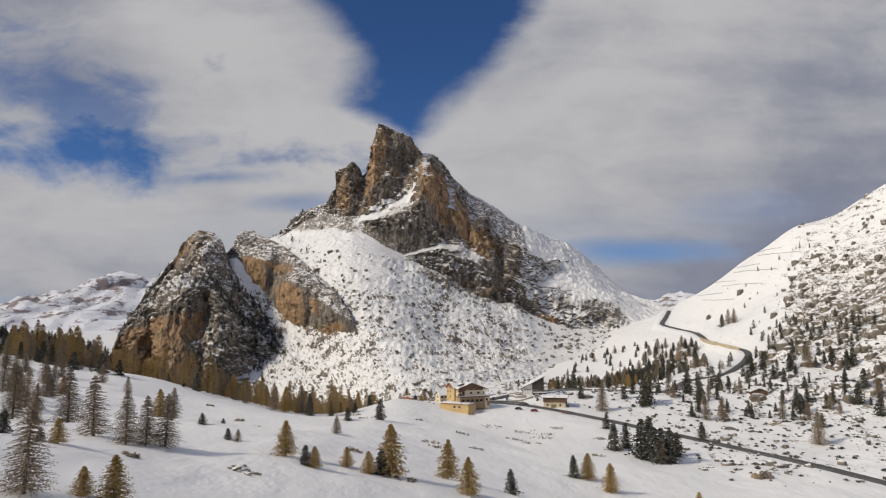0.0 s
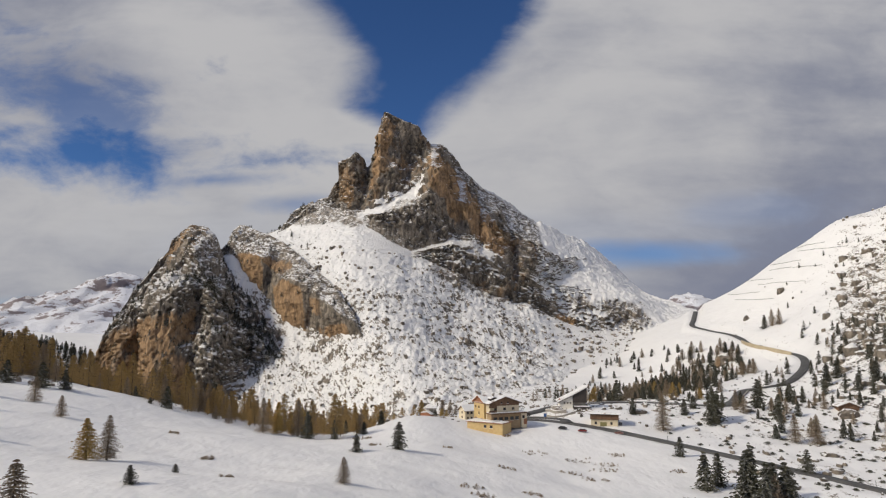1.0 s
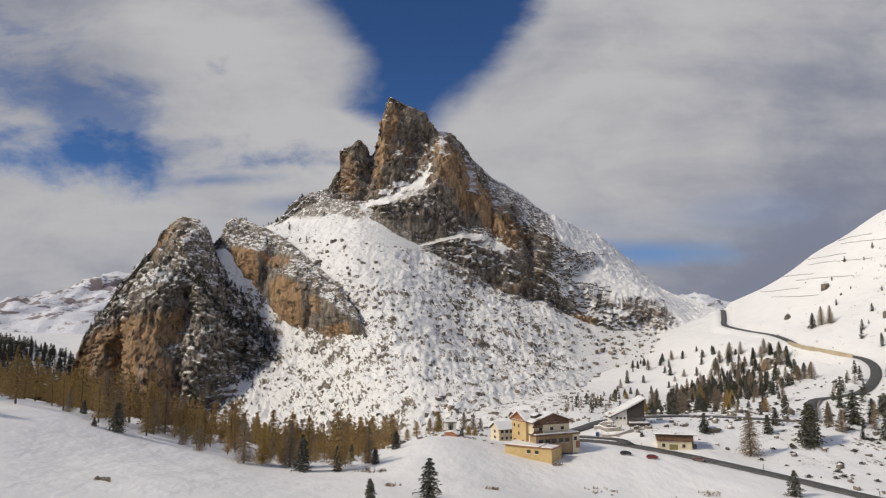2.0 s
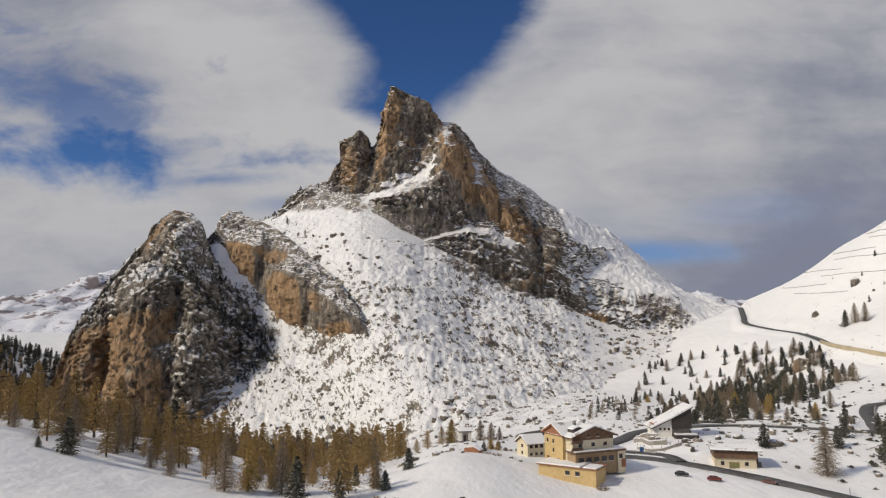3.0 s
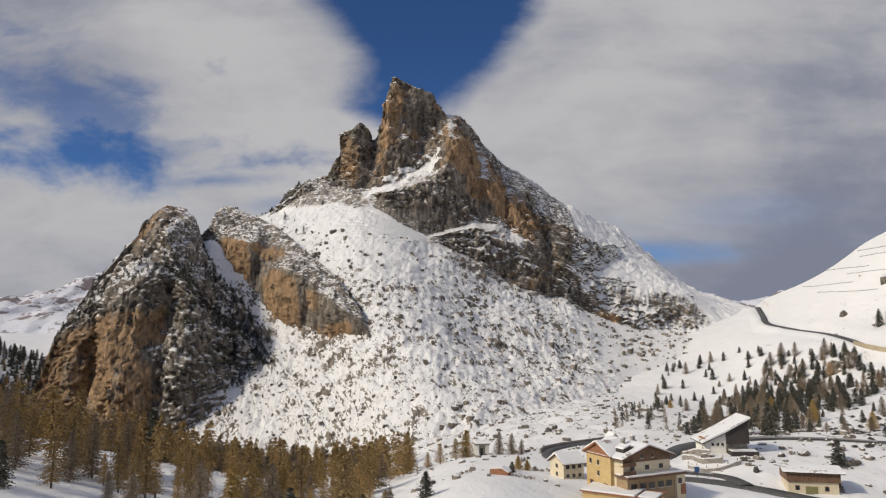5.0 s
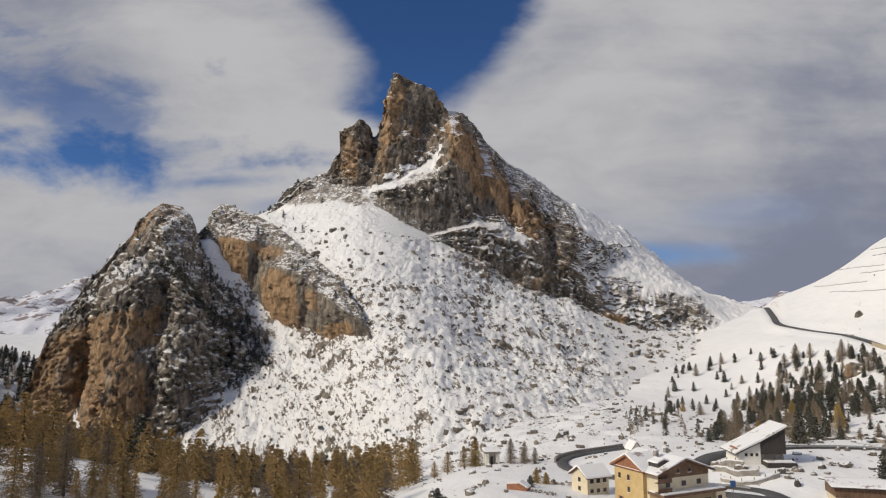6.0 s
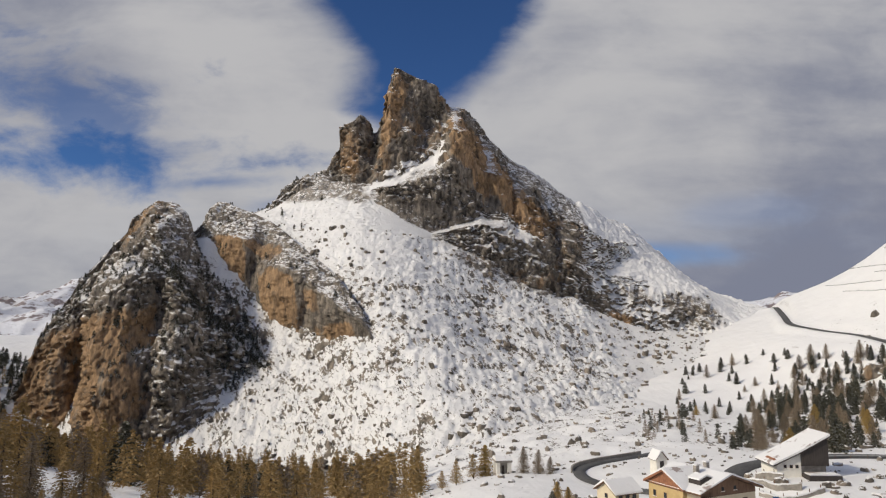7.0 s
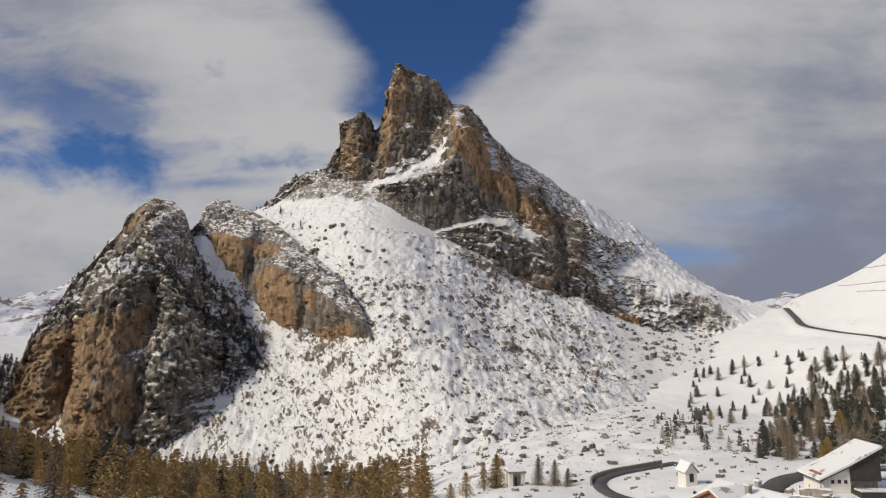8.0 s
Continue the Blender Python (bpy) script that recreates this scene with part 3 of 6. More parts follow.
SCREE_FOOT = [(-420, 800, -25), (-330, 750, -48), (-254, 738, -48), (-174, 715, -48), (-107, 680, -40), (-50, 622, -20), (0, 612, -8), (60, 690, 2), (100, 735, 2), (156, 780, 2), (200, 795, 15), (258, 840, 38), (342, 860, 45), (430, 870, 30)]
def snowfield(p):
    """1 on the open snow and scree of the main peak, 0 on its walls."""
    row = np.arange(p.shape[0])[:, None] + 0 * p[:, :, 0]
    west = soft(-100 - p[:, :, 0], 0, 18) * (1 - soft(p[:, :, 0], -60, -20))
    return np.maximum(west * soft(row, 160, 172), soft(row, 228, 240)) * (1 - soft(p[:, :, 0], 110, 130))


# buttresses and recesses of the faces: x, z, half-widths, depth out of the wall
MAIN_FORMS = ((-144, 270, 11, 50, 12), (-122, 292, 4, 16, -5), (-104, 315, 13, 60, 12), (-62, 305, 15, 34, -18), (-82, 278, 10, 22, 8), (-42, 290, 4, 30, -8), (-20, 285, 14, 55, 14), (6, 262, 5, 45, -8), (22, 250, 8, 60, 8), (36, 215, 4, 40, -8), (54, 200, 12, 45, 10), (80, 165, 6, 40, -9), (100, 150, 14, 40, 8), (-60, 205, 20, 18, 6), (-95, 205, 10, 14, 6), (10, 140, 16, 16, 6), (60, 118, 14, 18, 6))
main = loft([BACK, CREST, CLIFF_TOP, LEDGE_IN, LEDGE_OUT, MID_FOOT, LOW_TOP, LOW_FOOT, SCREE_HIGH, SCREE, SCREE_FOOT], (-420, 430, 1.25), (12, 34, 90, 16, 34, 12, 34, 44, 48, 64), ((15, (30, 30, 52), "warped"), (6, (15, 15, 26), "blocks"), (5, (9, 9, 22), "warped"), (3.0, (6.5, 6.5, 11), "blocks"), (1.6, (3.2, 3.2, 5), "blocks"), (0.9, (1.9, 1.9, 4), True)), 3.0, 3, lambda p: 1 - 0.88 * snowfield(p), MAIN_FORMS)
rough = main.reshape(-1, 3)
WEST = blurred(soft(np.arange(main.shape[0])[:, None] + 0 * main[:, :, 0], 160, 180) * soft(main[:, :, 0], -240, -200) * soft(-40 - main[:, :, 0], 0, 30), 5)
for c in (1, 2):
    main[:, :, c] += WEST * (blurred(main[:, :, c], 14) - main[:, :, c])
rough = main.reshape(-1, 3)
field = snowfield(main) * (1 - 0.45 * soft(main[:, :, 2], 110, 150) * soft(-70 - main[:, :, 0], 0, 40))
main[:, :, 2] += field * (fractal(rough, 28, 3, 0.55, True) * 8 + fractal(rough, 7.5, 3, 0.6, True) * 5.0 + blocks(rough, 4.2) * 2.2).reshape(field.shape)
row_of = np.arange(main.shape[0])[:, None] + 0 * main[:, :, 0]
shelf = soft(row_of, 126, 138) * (1 - soft(row_of, 170, 184)) * soft(main[:, :, 0], -215, -190) * soft(125 - main[:, :, 0], 0, 30)
main[:, :, 2] += shelf * (fractal(rough + 5, 13, 3, 0.6, True) * 8 + blocks(rough, 4.0) * 1.6).reshape(shelf.shape)
flank = soft(main[:, :, 0], 0, 60) * soft(np.arange(main.shape[0]), 2, 12)[:, None] * soft(main[:, :, 1], 950, 990)
main[:, :, 2] += flank * (fractal(rough + 9, 22, 3, 0.6, True) * 7 + fractal(rough, 6, 2) * 3 + blocks(rough, 5.0) * 2.0).reshape(flank.shape)
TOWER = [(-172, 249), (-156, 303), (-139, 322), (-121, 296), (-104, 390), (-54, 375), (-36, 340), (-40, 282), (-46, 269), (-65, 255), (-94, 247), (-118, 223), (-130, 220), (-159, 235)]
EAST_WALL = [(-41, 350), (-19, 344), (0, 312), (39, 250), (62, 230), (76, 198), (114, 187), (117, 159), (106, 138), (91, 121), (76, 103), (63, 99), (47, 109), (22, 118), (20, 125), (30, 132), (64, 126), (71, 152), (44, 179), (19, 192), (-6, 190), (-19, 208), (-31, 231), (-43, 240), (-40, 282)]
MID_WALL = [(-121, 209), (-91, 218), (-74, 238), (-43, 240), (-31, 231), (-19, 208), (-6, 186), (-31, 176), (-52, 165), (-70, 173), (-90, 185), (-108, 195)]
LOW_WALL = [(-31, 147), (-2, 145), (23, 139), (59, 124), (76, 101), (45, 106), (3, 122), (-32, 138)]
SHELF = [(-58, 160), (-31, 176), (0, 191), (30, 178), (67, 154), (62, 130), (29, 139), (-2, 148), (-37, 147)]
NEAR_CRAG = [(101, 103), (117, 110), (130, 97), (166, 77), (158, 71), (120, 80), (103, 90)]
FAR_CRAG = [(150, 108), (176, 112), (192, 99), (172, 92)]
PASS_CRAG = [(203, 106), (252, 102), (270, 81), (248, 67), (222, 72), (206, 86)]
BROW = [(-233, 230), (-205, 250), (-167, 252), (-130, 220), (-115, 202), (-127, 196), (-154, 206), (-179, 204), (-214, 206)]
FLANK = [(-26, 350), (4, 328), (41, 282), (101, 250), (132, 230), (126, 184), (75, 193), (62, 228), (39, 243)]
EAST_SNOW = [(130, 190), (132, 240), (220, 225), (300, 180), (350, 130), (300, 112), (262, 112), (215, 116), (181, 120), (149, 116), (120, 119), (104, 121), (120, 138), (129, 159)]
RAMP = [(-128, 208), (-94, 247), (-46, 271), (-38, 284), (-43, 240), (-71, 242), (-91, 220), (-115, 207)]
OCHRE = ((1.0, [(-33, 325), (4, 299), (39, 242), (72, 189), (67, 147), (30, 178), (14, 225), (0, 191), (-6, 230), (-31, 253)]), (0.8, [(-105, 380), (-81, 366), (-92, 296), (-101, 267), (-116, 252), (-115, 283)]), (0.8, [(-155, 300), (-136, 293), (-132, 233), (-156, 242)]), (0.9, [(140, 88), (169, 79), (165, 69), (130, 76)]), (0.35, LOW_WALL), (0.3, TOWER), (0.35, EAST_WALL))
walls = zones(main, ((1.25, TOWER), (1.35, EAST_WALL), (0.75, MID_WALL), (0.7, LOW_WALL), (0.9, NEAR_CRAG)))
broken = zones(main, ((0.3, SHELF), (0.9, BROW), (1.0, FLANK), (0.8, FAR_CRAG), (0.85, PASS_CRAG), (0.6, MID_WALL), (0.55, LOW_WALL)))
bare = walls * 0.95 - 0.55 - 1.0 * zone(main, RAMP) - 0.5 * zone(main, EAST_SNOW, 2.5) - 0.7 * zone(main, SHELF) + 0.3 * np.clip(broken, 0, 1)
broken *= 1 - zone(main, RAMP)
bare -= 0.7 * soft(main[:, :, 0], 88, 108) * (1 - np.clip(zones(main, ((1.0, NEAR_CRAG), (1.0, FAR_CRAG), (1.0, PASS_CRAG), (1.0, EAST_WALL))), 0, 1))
x_, y_, z_ = main[:, :, 0], main[:, :, 1], main[:, :, 2]
scree_ = soft(962 - y_, 0, 30) * (0.46 + 0.3 * soft(90 - z_, 0, 40)) * (1 - 0.8 * soft(z_, 90, 140) * soft(-20 - x_, 0, 60)) * (1 - np.clip(walls, 0, 1))
scree_ += 0.4 * soft(x_, 60, 110) * soft(z_, 95, 125) * soft(y_, 950, 985) * (1 - np.clip(walls, 0, 1))
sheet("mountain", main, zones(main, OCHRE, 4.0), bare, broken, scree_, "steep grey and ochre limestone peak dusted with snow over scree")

SPUR_CREST = [(-425, 806, -5), (-400, 815, 40), (-396, 818, 60), (-387, 825, 84), (-374, 840, 118), (-367, 865, 145), (-357, 877, 162), (-350, 892, 190), (-339, 902, 201), (-319, 902, 199), (-306, 895, 186), (-289, 880, 153), (-263, 860, 120), (-239, 845, 95), (-214, 830, 69), (-191, 800, 33), (-180, 790, 15)]
SPUR_BACK = [(x, y + 60 + max(z, 0) * 0.3, -20) for x, y, z in SPUR_CREST]
SPUR_BROW = [(-425, 805, -8), (-396, 815, 55), (-380, 822, 86), (-357, 858, 138), (-344, 876, 169), (-325, 850, 170), (-306, 824, 159), (-290, 806, 140), (-270, 800, 112), (-250, 815, 85), (-225, 815, 58), (-191, 797, 28), (-180, 788, 12)]
SPUR_EDGE = [(-425, 803, -10), (-396, 811, 50), (-380, 811, 73), (-357, 810, 92), (-340, 799, 98), (-324, 787, 96), (-300, 783, 105), (-276, 785, 114), (-260, 790, 95), (-240, 800, 68), (-215, 805, 46), (-191, 794, 24), (-180, 786, 10)]
SPUR_FOOT = [(-425, 796, -30), (-396, 797, -32), (-374, 792, -45), (-350, 780, -46), (-330, 762, -46), (-305, 750, -46), (-280, 745, -46), (-254, 750, -44), (-235, 765, -30), (-210, 780, -15), (-191, 780, -10), (-180, 776, -15)]
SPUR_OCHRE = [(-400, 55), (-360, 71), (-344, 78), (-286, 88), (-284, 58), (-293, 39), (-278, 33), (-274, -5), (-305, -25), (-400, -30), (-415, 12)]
SPUR_FORMS = ((-372, 45, 12, 70, 8), (-354, 40, 4, 60, -9), (-325, 55, 18, 50, 9), (-284, 80, 13, 48, -22), (-262, 100, 10, 30, 8), (-302, 12, 22, 28, 13), (-280, -5, 5, 30, -9), (-255, 30, 16, 30, 9), (-235, 5, 14, 25, 6), (-345, 150, 16, 26, 8), (-318, 150, 6, 40, -9), (-228, 40, 6, 30, -7))
spur = loft([SPUR_BACK, SPUR_CREST, SPUR_BROW, SPUR_EDGE, SPUR_FOOT], (-425, -180, 1.2), (16, 40, 60, 110), ((18, (34, 34, 60), "warped"), (7, (14, 14, 60), "blocks"), (4.5, (10, 10, 34), "warped"), (3.2, (7, 7, 19), "blocks"), (1.6, (3.2, 3.2, 8), "blocks"), (0.9, (2.0, 2.0, 5), True)), 40.0, calm=lambda p: 1 - 0.22 * zone(p, SPUR_OCHRE, 4.0), forms=SPUR_FORMS, least=0.6)
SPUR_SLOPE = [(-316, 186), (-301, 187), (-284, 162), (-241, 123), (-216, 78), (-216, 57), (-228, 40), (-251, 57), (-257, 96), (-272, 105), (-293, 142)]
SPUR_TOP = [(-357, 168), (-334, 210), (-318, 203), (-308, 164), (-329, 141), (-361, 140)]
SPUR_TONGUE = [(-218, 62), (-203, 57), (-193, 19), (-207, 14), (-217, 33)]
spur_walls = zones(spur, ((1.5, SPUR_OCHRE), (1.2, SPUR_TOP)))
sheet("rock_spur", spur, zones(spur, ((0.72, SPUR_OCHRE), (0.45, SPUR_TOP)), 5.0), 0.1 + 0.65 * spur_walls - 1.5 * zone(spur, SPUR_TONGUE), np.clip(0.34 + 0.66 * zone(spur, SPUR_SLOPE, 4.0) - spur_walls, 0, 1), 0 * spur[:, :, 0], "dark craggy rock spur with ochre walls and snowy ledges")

KNOB_CREST = [(-312, 912, 165), (-297, 919, 176), (-293, 921, 187), (-290, 921, 198), (-283, 922, 204), (-274, 921, 203), (-257, 917, 195), (-243, 912, 190), (-221, 900, 179), (-198, 880, 162), (-173, 857, 142), (-152, 836, 126), (-136, 818, 112), (-111, 789, 82), (-102, 781, 68), (-98, 776, 60), (-92, 760, 42)]
KNOB_BACK = [(x, y + 30 + z * 0.1, z - 40) for x, y, z in KNOB_CREST]
KNOB_EDGE = [(-312, 905, 155), (-290, 900, 172), (-283, 897, 174), (-271, 888, 163), (-256, 878, 159), (-235, 864, 153), (-224, 858, 143), (-219, 855, 132), (-211, 850, 126), (-194, 838, 125), (-174, 822, 117), (-161, 813, 108), (-143, 799, 94), (-126, 785, 81), (-109, 775, 70), (-101, 771, 60), (-92, 762, 42)]
KNOB_FOOT = [(-312, 898, 140), (-288, 892, 163), (-279, 887, 157), (-270, 883, 144), (-259, 878, 127), (-239, 868, 109), (-221, 857, 100), (-216, 853, 87), (-203, 844, 74), (-177, 824, 62), (-153, 807, 58), (-136, 795, 54), (-120, 785, 57), (-109, 776, 60), (-100, 770, 54), (-92, 760, 38)]
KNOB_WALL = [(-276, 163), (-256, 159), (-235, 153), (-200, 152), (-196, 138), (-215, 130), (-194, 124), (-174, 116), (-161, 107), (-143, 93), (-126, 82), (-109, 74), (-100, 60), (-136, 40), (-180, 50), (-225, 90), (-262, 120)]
knob = loft([KNOB_BACK, KNOB_CREST, KNOB_EDGE, KNOB_FOOT], (-312, -92, 1.2), (14, 40, 54), ((7, (24, 24, 46), "warped"), (3.5, (12, 12, 20), "blocks"), (3, (7, 7, 24), "warped"), (2.0, (5, 5, 9), "blocks"), (1.0, (2.4, 2.4, 5), "blocks"), (0.7, (1.9, 1.9, 7), True)), 90.0, forms=((-255, 140, 14, 22, 6), (-226, 135, 6, 26, -10), (-195, 95, 20, 24, 8), (-166, 90, 4, 26, -6), (-140, 75, 16, 16, 4)), calm=lambda p: 1 - 0.35 * zone(p, KNOB_WALL, 3.0), least=0.5)
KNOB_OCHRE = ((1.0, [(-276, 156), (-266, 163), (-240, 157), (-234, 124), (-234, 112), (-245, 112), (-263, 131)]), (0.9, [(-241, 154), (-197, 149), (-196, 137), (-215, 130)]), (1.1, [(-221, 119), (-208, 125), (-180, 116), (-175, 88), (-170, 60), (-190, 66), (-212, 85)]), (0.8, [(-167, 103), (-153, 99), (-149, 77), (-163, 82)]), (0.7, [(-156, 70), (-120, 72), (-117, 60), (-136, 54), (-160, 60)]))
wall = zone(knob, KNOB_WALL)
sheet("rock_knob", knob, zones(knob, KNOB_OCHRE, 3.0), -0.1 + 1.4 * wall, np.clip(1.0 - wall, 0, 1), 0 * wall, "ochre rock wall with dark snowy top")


def range_line(name, pts, depth, foot, seed, label):
    line = smooth_line(pts, 14.0)
    rows = []
    for i in range(70):
        f = abs(i - 20) / (20 if i < 20 else 49)
        rows.append(np.stack([line[:, 0], line[:, 1] + (20 - i) * depth / 49, foot + (line[:, 2] - foot) * (1 - f) ** 1.15], 1))
    p = np.stack(rows)
    p[:, :, 2] += (fractal(p.reshape(-1, 3) + seed, (300, 300, 300), 5, 0.6, True) * 150).reshape(p.shape[:2]) * np.clip((p[:, :, 2] - foot) / 120, 0, 1)
    p[:, :, 2] += (blocks(p.reshape(-1, 3) + seed, (260, 260, 900)) * 40).reshape(p.shape[:2]) * np.clip((p[:, :, 2] - foot - 120) / 120, 0, 1)
    me = mesh_from(name, p.reshape(-1, 3), grid_faces(*p.shape[:2])[:, ::-1], M_FAR)
    return tagged(new(name, me), label, "mountain", kind="structure")


range_line("far_mountain", [(-2900, 3300, -30), (-2350, 3300, -10), (-2110, 3300, 40), (-1985, 3300, 110), (-1940, 3300, 205), (-1800, 3300, 250), (-1570, 3300, 325), (-1300, 3350, 300), (-900, 3400, 180)], 1500, -60, 5.0, "distant snowy mountain range under cloud")
range_line("far_mountain", [(600, 4200, 60), (1100, 4100, 190), (1450, 4150, 260), (1700, 4200, 230), (2100, 4100, 250), (2700, 4200, 120)], 1200, -60, 9.0, "distant snowy mountain range under cloud")


# ---- trees ----
def needles(rng, h, r, layers, per, bits, size, base, droop, lean=0.0):
    """A crown of drooping boughs, each a row of small pointed tufts."""
    verts, faces = [], []
    for i in range(layers):
        f = (i + rng.random() * 0.6) / layers
        z0 = h * (base + (1 - base) * f)
        reach = r * (1 - f) ** 0.72 * min(1.0, 0.62 + 3.2 * f) * (0.78 + 0.4 * rng.random()) + 0.10
        n = max(3, int(per * (1 - 0.55 * f)))
        for j in range(n):
            a = 2 * math.pi * (j + rng.random() * 0.8) / n + i * 0.7
            ca, sa = math.cos(a), math.sin(a)
            bough = reach * (0.55 + 0.6 * rng.random())
            for b in range(bits):
                s0 = ((b + rng.random()) / bits) ** 0.75
                w = size * (1.2 - 0.5 * s0) * (0.6 + 0.8 * rng.random())
                cx, cy = ca * bough * s0 + rng.uniform(-0.25, 0.25) * size, sa * bough * s0 + rng.uniform(-0.25, 0.25) * size
                cz = z0 - droop * bough * s0 ** 1.3 + rng.uniform(-0.6, 0.5) * size
                a2 = a + rng.uniform(-1.0, 1.0)
                dx, dy, dz, hw, roll = math.cos(a2) * w * 1.15, math.sin(a2) * w * 1.15, -w * rng.uniform(-0.2, 0.9), w * 0.42, rng.uniform(-1, 1)
                for px_, py_, pz_ in ((-dy * 0.38, dx * 0.38, hw * roll), (0.0, 0.0, hw * 1.1)):
                    k0 = len(verts)
                    verts += [(cx - dx, cy - dy, cz - dz * 0.6), (cx + px_, cy + py_, cz + pz_), (cx + dx, cy + dy, cz + dz), (cx - px_, cy - py_, cz - pz_)]
                    faces += [(k0, k0 + 1, k0 + 2), (k0, k0 + 2, k0 + 3)]
    return np.array(verts), np.array(faces)


def stem(rng, h, r, boughs=0, reach=0.0, base=0.2):
    """A tapered trunk, with thin bare limbs if asked."""
    verts, faces = [], []

    def pole(a, b, ra, rb, n):
        d = (Vector(b) - Vector(a)).normalized()
        s = d.orthogonal().normalized()
        t = d.cross(s)
        k0 = len(verts)
        for c, rr in ((a, ra), (b, rb)):
            for i in range(n):
                q = Vector(c) + (s * math.cos(6.2832 * i / n) + t * math.sin(6.2832 * i / n)) * rr
                verts.append(tuple(q))
        for i in range(n):
            j = (i + 1) % n
            faces.append((k0 + i, k0 + j, k0 + n + j))
            faces.append((k0 + i, k0 + n + j, k0 + n + i))

    pole((0, 0, -0.6), (0, 0, h * 0.5), r, r * 0.6, 6)
    pole((0, 0, h * 0.5), (0, 0, h * 0.97), r * 0.6, r * 0.1, 5)
    for i in range(boughs):
        f = base + (0.95 - base) * (i + rng.random()) / boughs
        a = rng.random() * 6.2832
        l = reach * (1 - f) ** 0.8
        pole((0, 0, h * f), (math.cos(a) * l, math.sin(a) * l, h * f - 0.12 * l), r * 0.22, 0.02, 3)
    return np.array(verts), np.array(faces)


KINDS = {}


def tree_kind(kind, name, label, seeds, h, r, mat, layers, per, bits, size, base, droop, boughs=0):
    KINDS[kind] = []
    for s in seeds:
        rng = random.Random(s)
        top = tagged(new(name), label, "tree")
        top["kind_of"] = kind
        crown = mesh_from(kind + "_crown", *needles(rng, h, r, layers, per, bits, size, base, droop), mat, False)
        trunk = mesh_from(kind + "_trunk", *stem(rng, h, h * 0.017 + 0.05, boughs, r, base), M_BARK)
        for part_name, me in (("trunk", trunk), ("crown", crown)):
            new(part_name, me).parent = top
        KINDS[kind].append([top, False])


tree_kind("gold", "larch_tree", "golden autumn larch tree standing in snow", (1, 2, 41), 10, 3.6, M_GOLD, 30, 16, 7, 0.22, 0.06, 0.24, 20)
tree_kind("larch", "larch_tree", "brown autumn larch tree in the wood", (3, 4, 5, 42), 13, 4.2, M_LARCH, 26, 12, 7, 0.24, 0.12, 0.20, 12)
tree_kind("bare", "larch_tree", "grey-brown almost bare larch tree in snow", (6, 7, 43), 11, 3.6, M_BARE, 36, 19, 11, 0.125, 0.05, 0.26, 60)
tree_kind("spruce", "spruce_tree", "dark green spruce tree standing in snow", (8, 9, 10, 44), 9, 3.0, M_SPRUCE, 18, 13, 4, 0.38, 0.01, 0.30, 0)
PLACED = []


def plant(kind, x, y, s=1.0, wide=1.0, label=""):
    rng = random.Random(int(x * 31 + y * 17))
    pick = KINDS[kind][rng.randrange(len(KINDS[kind]))]
    m = pose(x, y, ground_z(x, y), rng.uniform(-2, 2), rng.uniform(-2, 2), rng.uniform(0, 360))
    if pick[1]:
        ob = copy_thing(pick[0], m)
    else:
        ob, pick[1] = pick[0], True
        ob.matrix_basis = m
    ob.scale = (s * wide, s * wide, s)
    if label:
        ob["label"] = label
    PLACED.append((x, y))
    return ob


def inside(x, y, poly):
    hit = False
    for (ax, ay), (bx, by) in zip(poly, poly[1:] + poly[:1]):
        if (ay > y) != (by > y) and x < (bx - ax) * (y - ay) / (by - ay) + ax:
            hit = not hit
    return hit


ROAD_POINTS = np.concatenate([line[::3] for line, z, width in road_lines.values()])


def scatter(poly, gap, seed, keep=lambda x, y: 1.0):
    rng = random.Random(seed)
    xs, ys = [p[0] for p in poly], [p[1] for p in poly]
    out = []
    for _ in range(int((max(xs) - min(xs)) * (max(ys) - min(ys)) / gap ** 2 * 1.6)):
        x, y = rng.uniform(min(xs), max(xs)), rng.uniform(min(ys), max(ys))
        if inside(x, y, poly) and rng.random() < keep(x, y) and np.min(np.hypot(ROAD_POINTS[:, 0] - x, ROAD_POINTS[:, 1] - y)) > 7 and all((x - a) ** 2 + (y - b) ** 2 > (gap * 0.62) ** 2 for a, b in out[-400:]):
            out.append((x, y))
    return out


WOOD = [(-215, 322), (-170, 326), (-120, 326), (-95, 330), (-70, 322), (-46, 338), (-52, 380), (-60, 420), (-50, 470), (-48, 520), (-70, 600), (-110, 680), (-180, 730), (-260, 745), (-380, 780), (-420, 700), (-330, 500)]
rng = random.Random(11)


def merged(kind, name, places, label, mat):
    """Many far trees of one kind as one stretch of wood."""
    sets = []
    for sd in (21, 22, 23):
        q = random.Random(sd)
        sets.append(needles(q, *FAR_SHAPES[kind]))
    verts, faces, off = [], [], 0
    for x, y, sc in places:
        v, f = sets[rng.randrange(3)]
        a = rng.uniform(0, 6.28)
        c, d = math.cos(a), math.sin(a)
        w = v * sc
        verts.append(np.stack([w[:, 0] * c - w[:, 1] * d + x, w[:, 0] * d + w[:, 1] * c + y, w[:, 2] + ground_z(x, y)], 1))
        faces.append(f + off)
        off += len(v)
    me = mesh_from(name, np.concatenate(verts), np.concatenate(faces), mat, False)
    return tagged(new(name, me), label, "wood", kind="stuff")


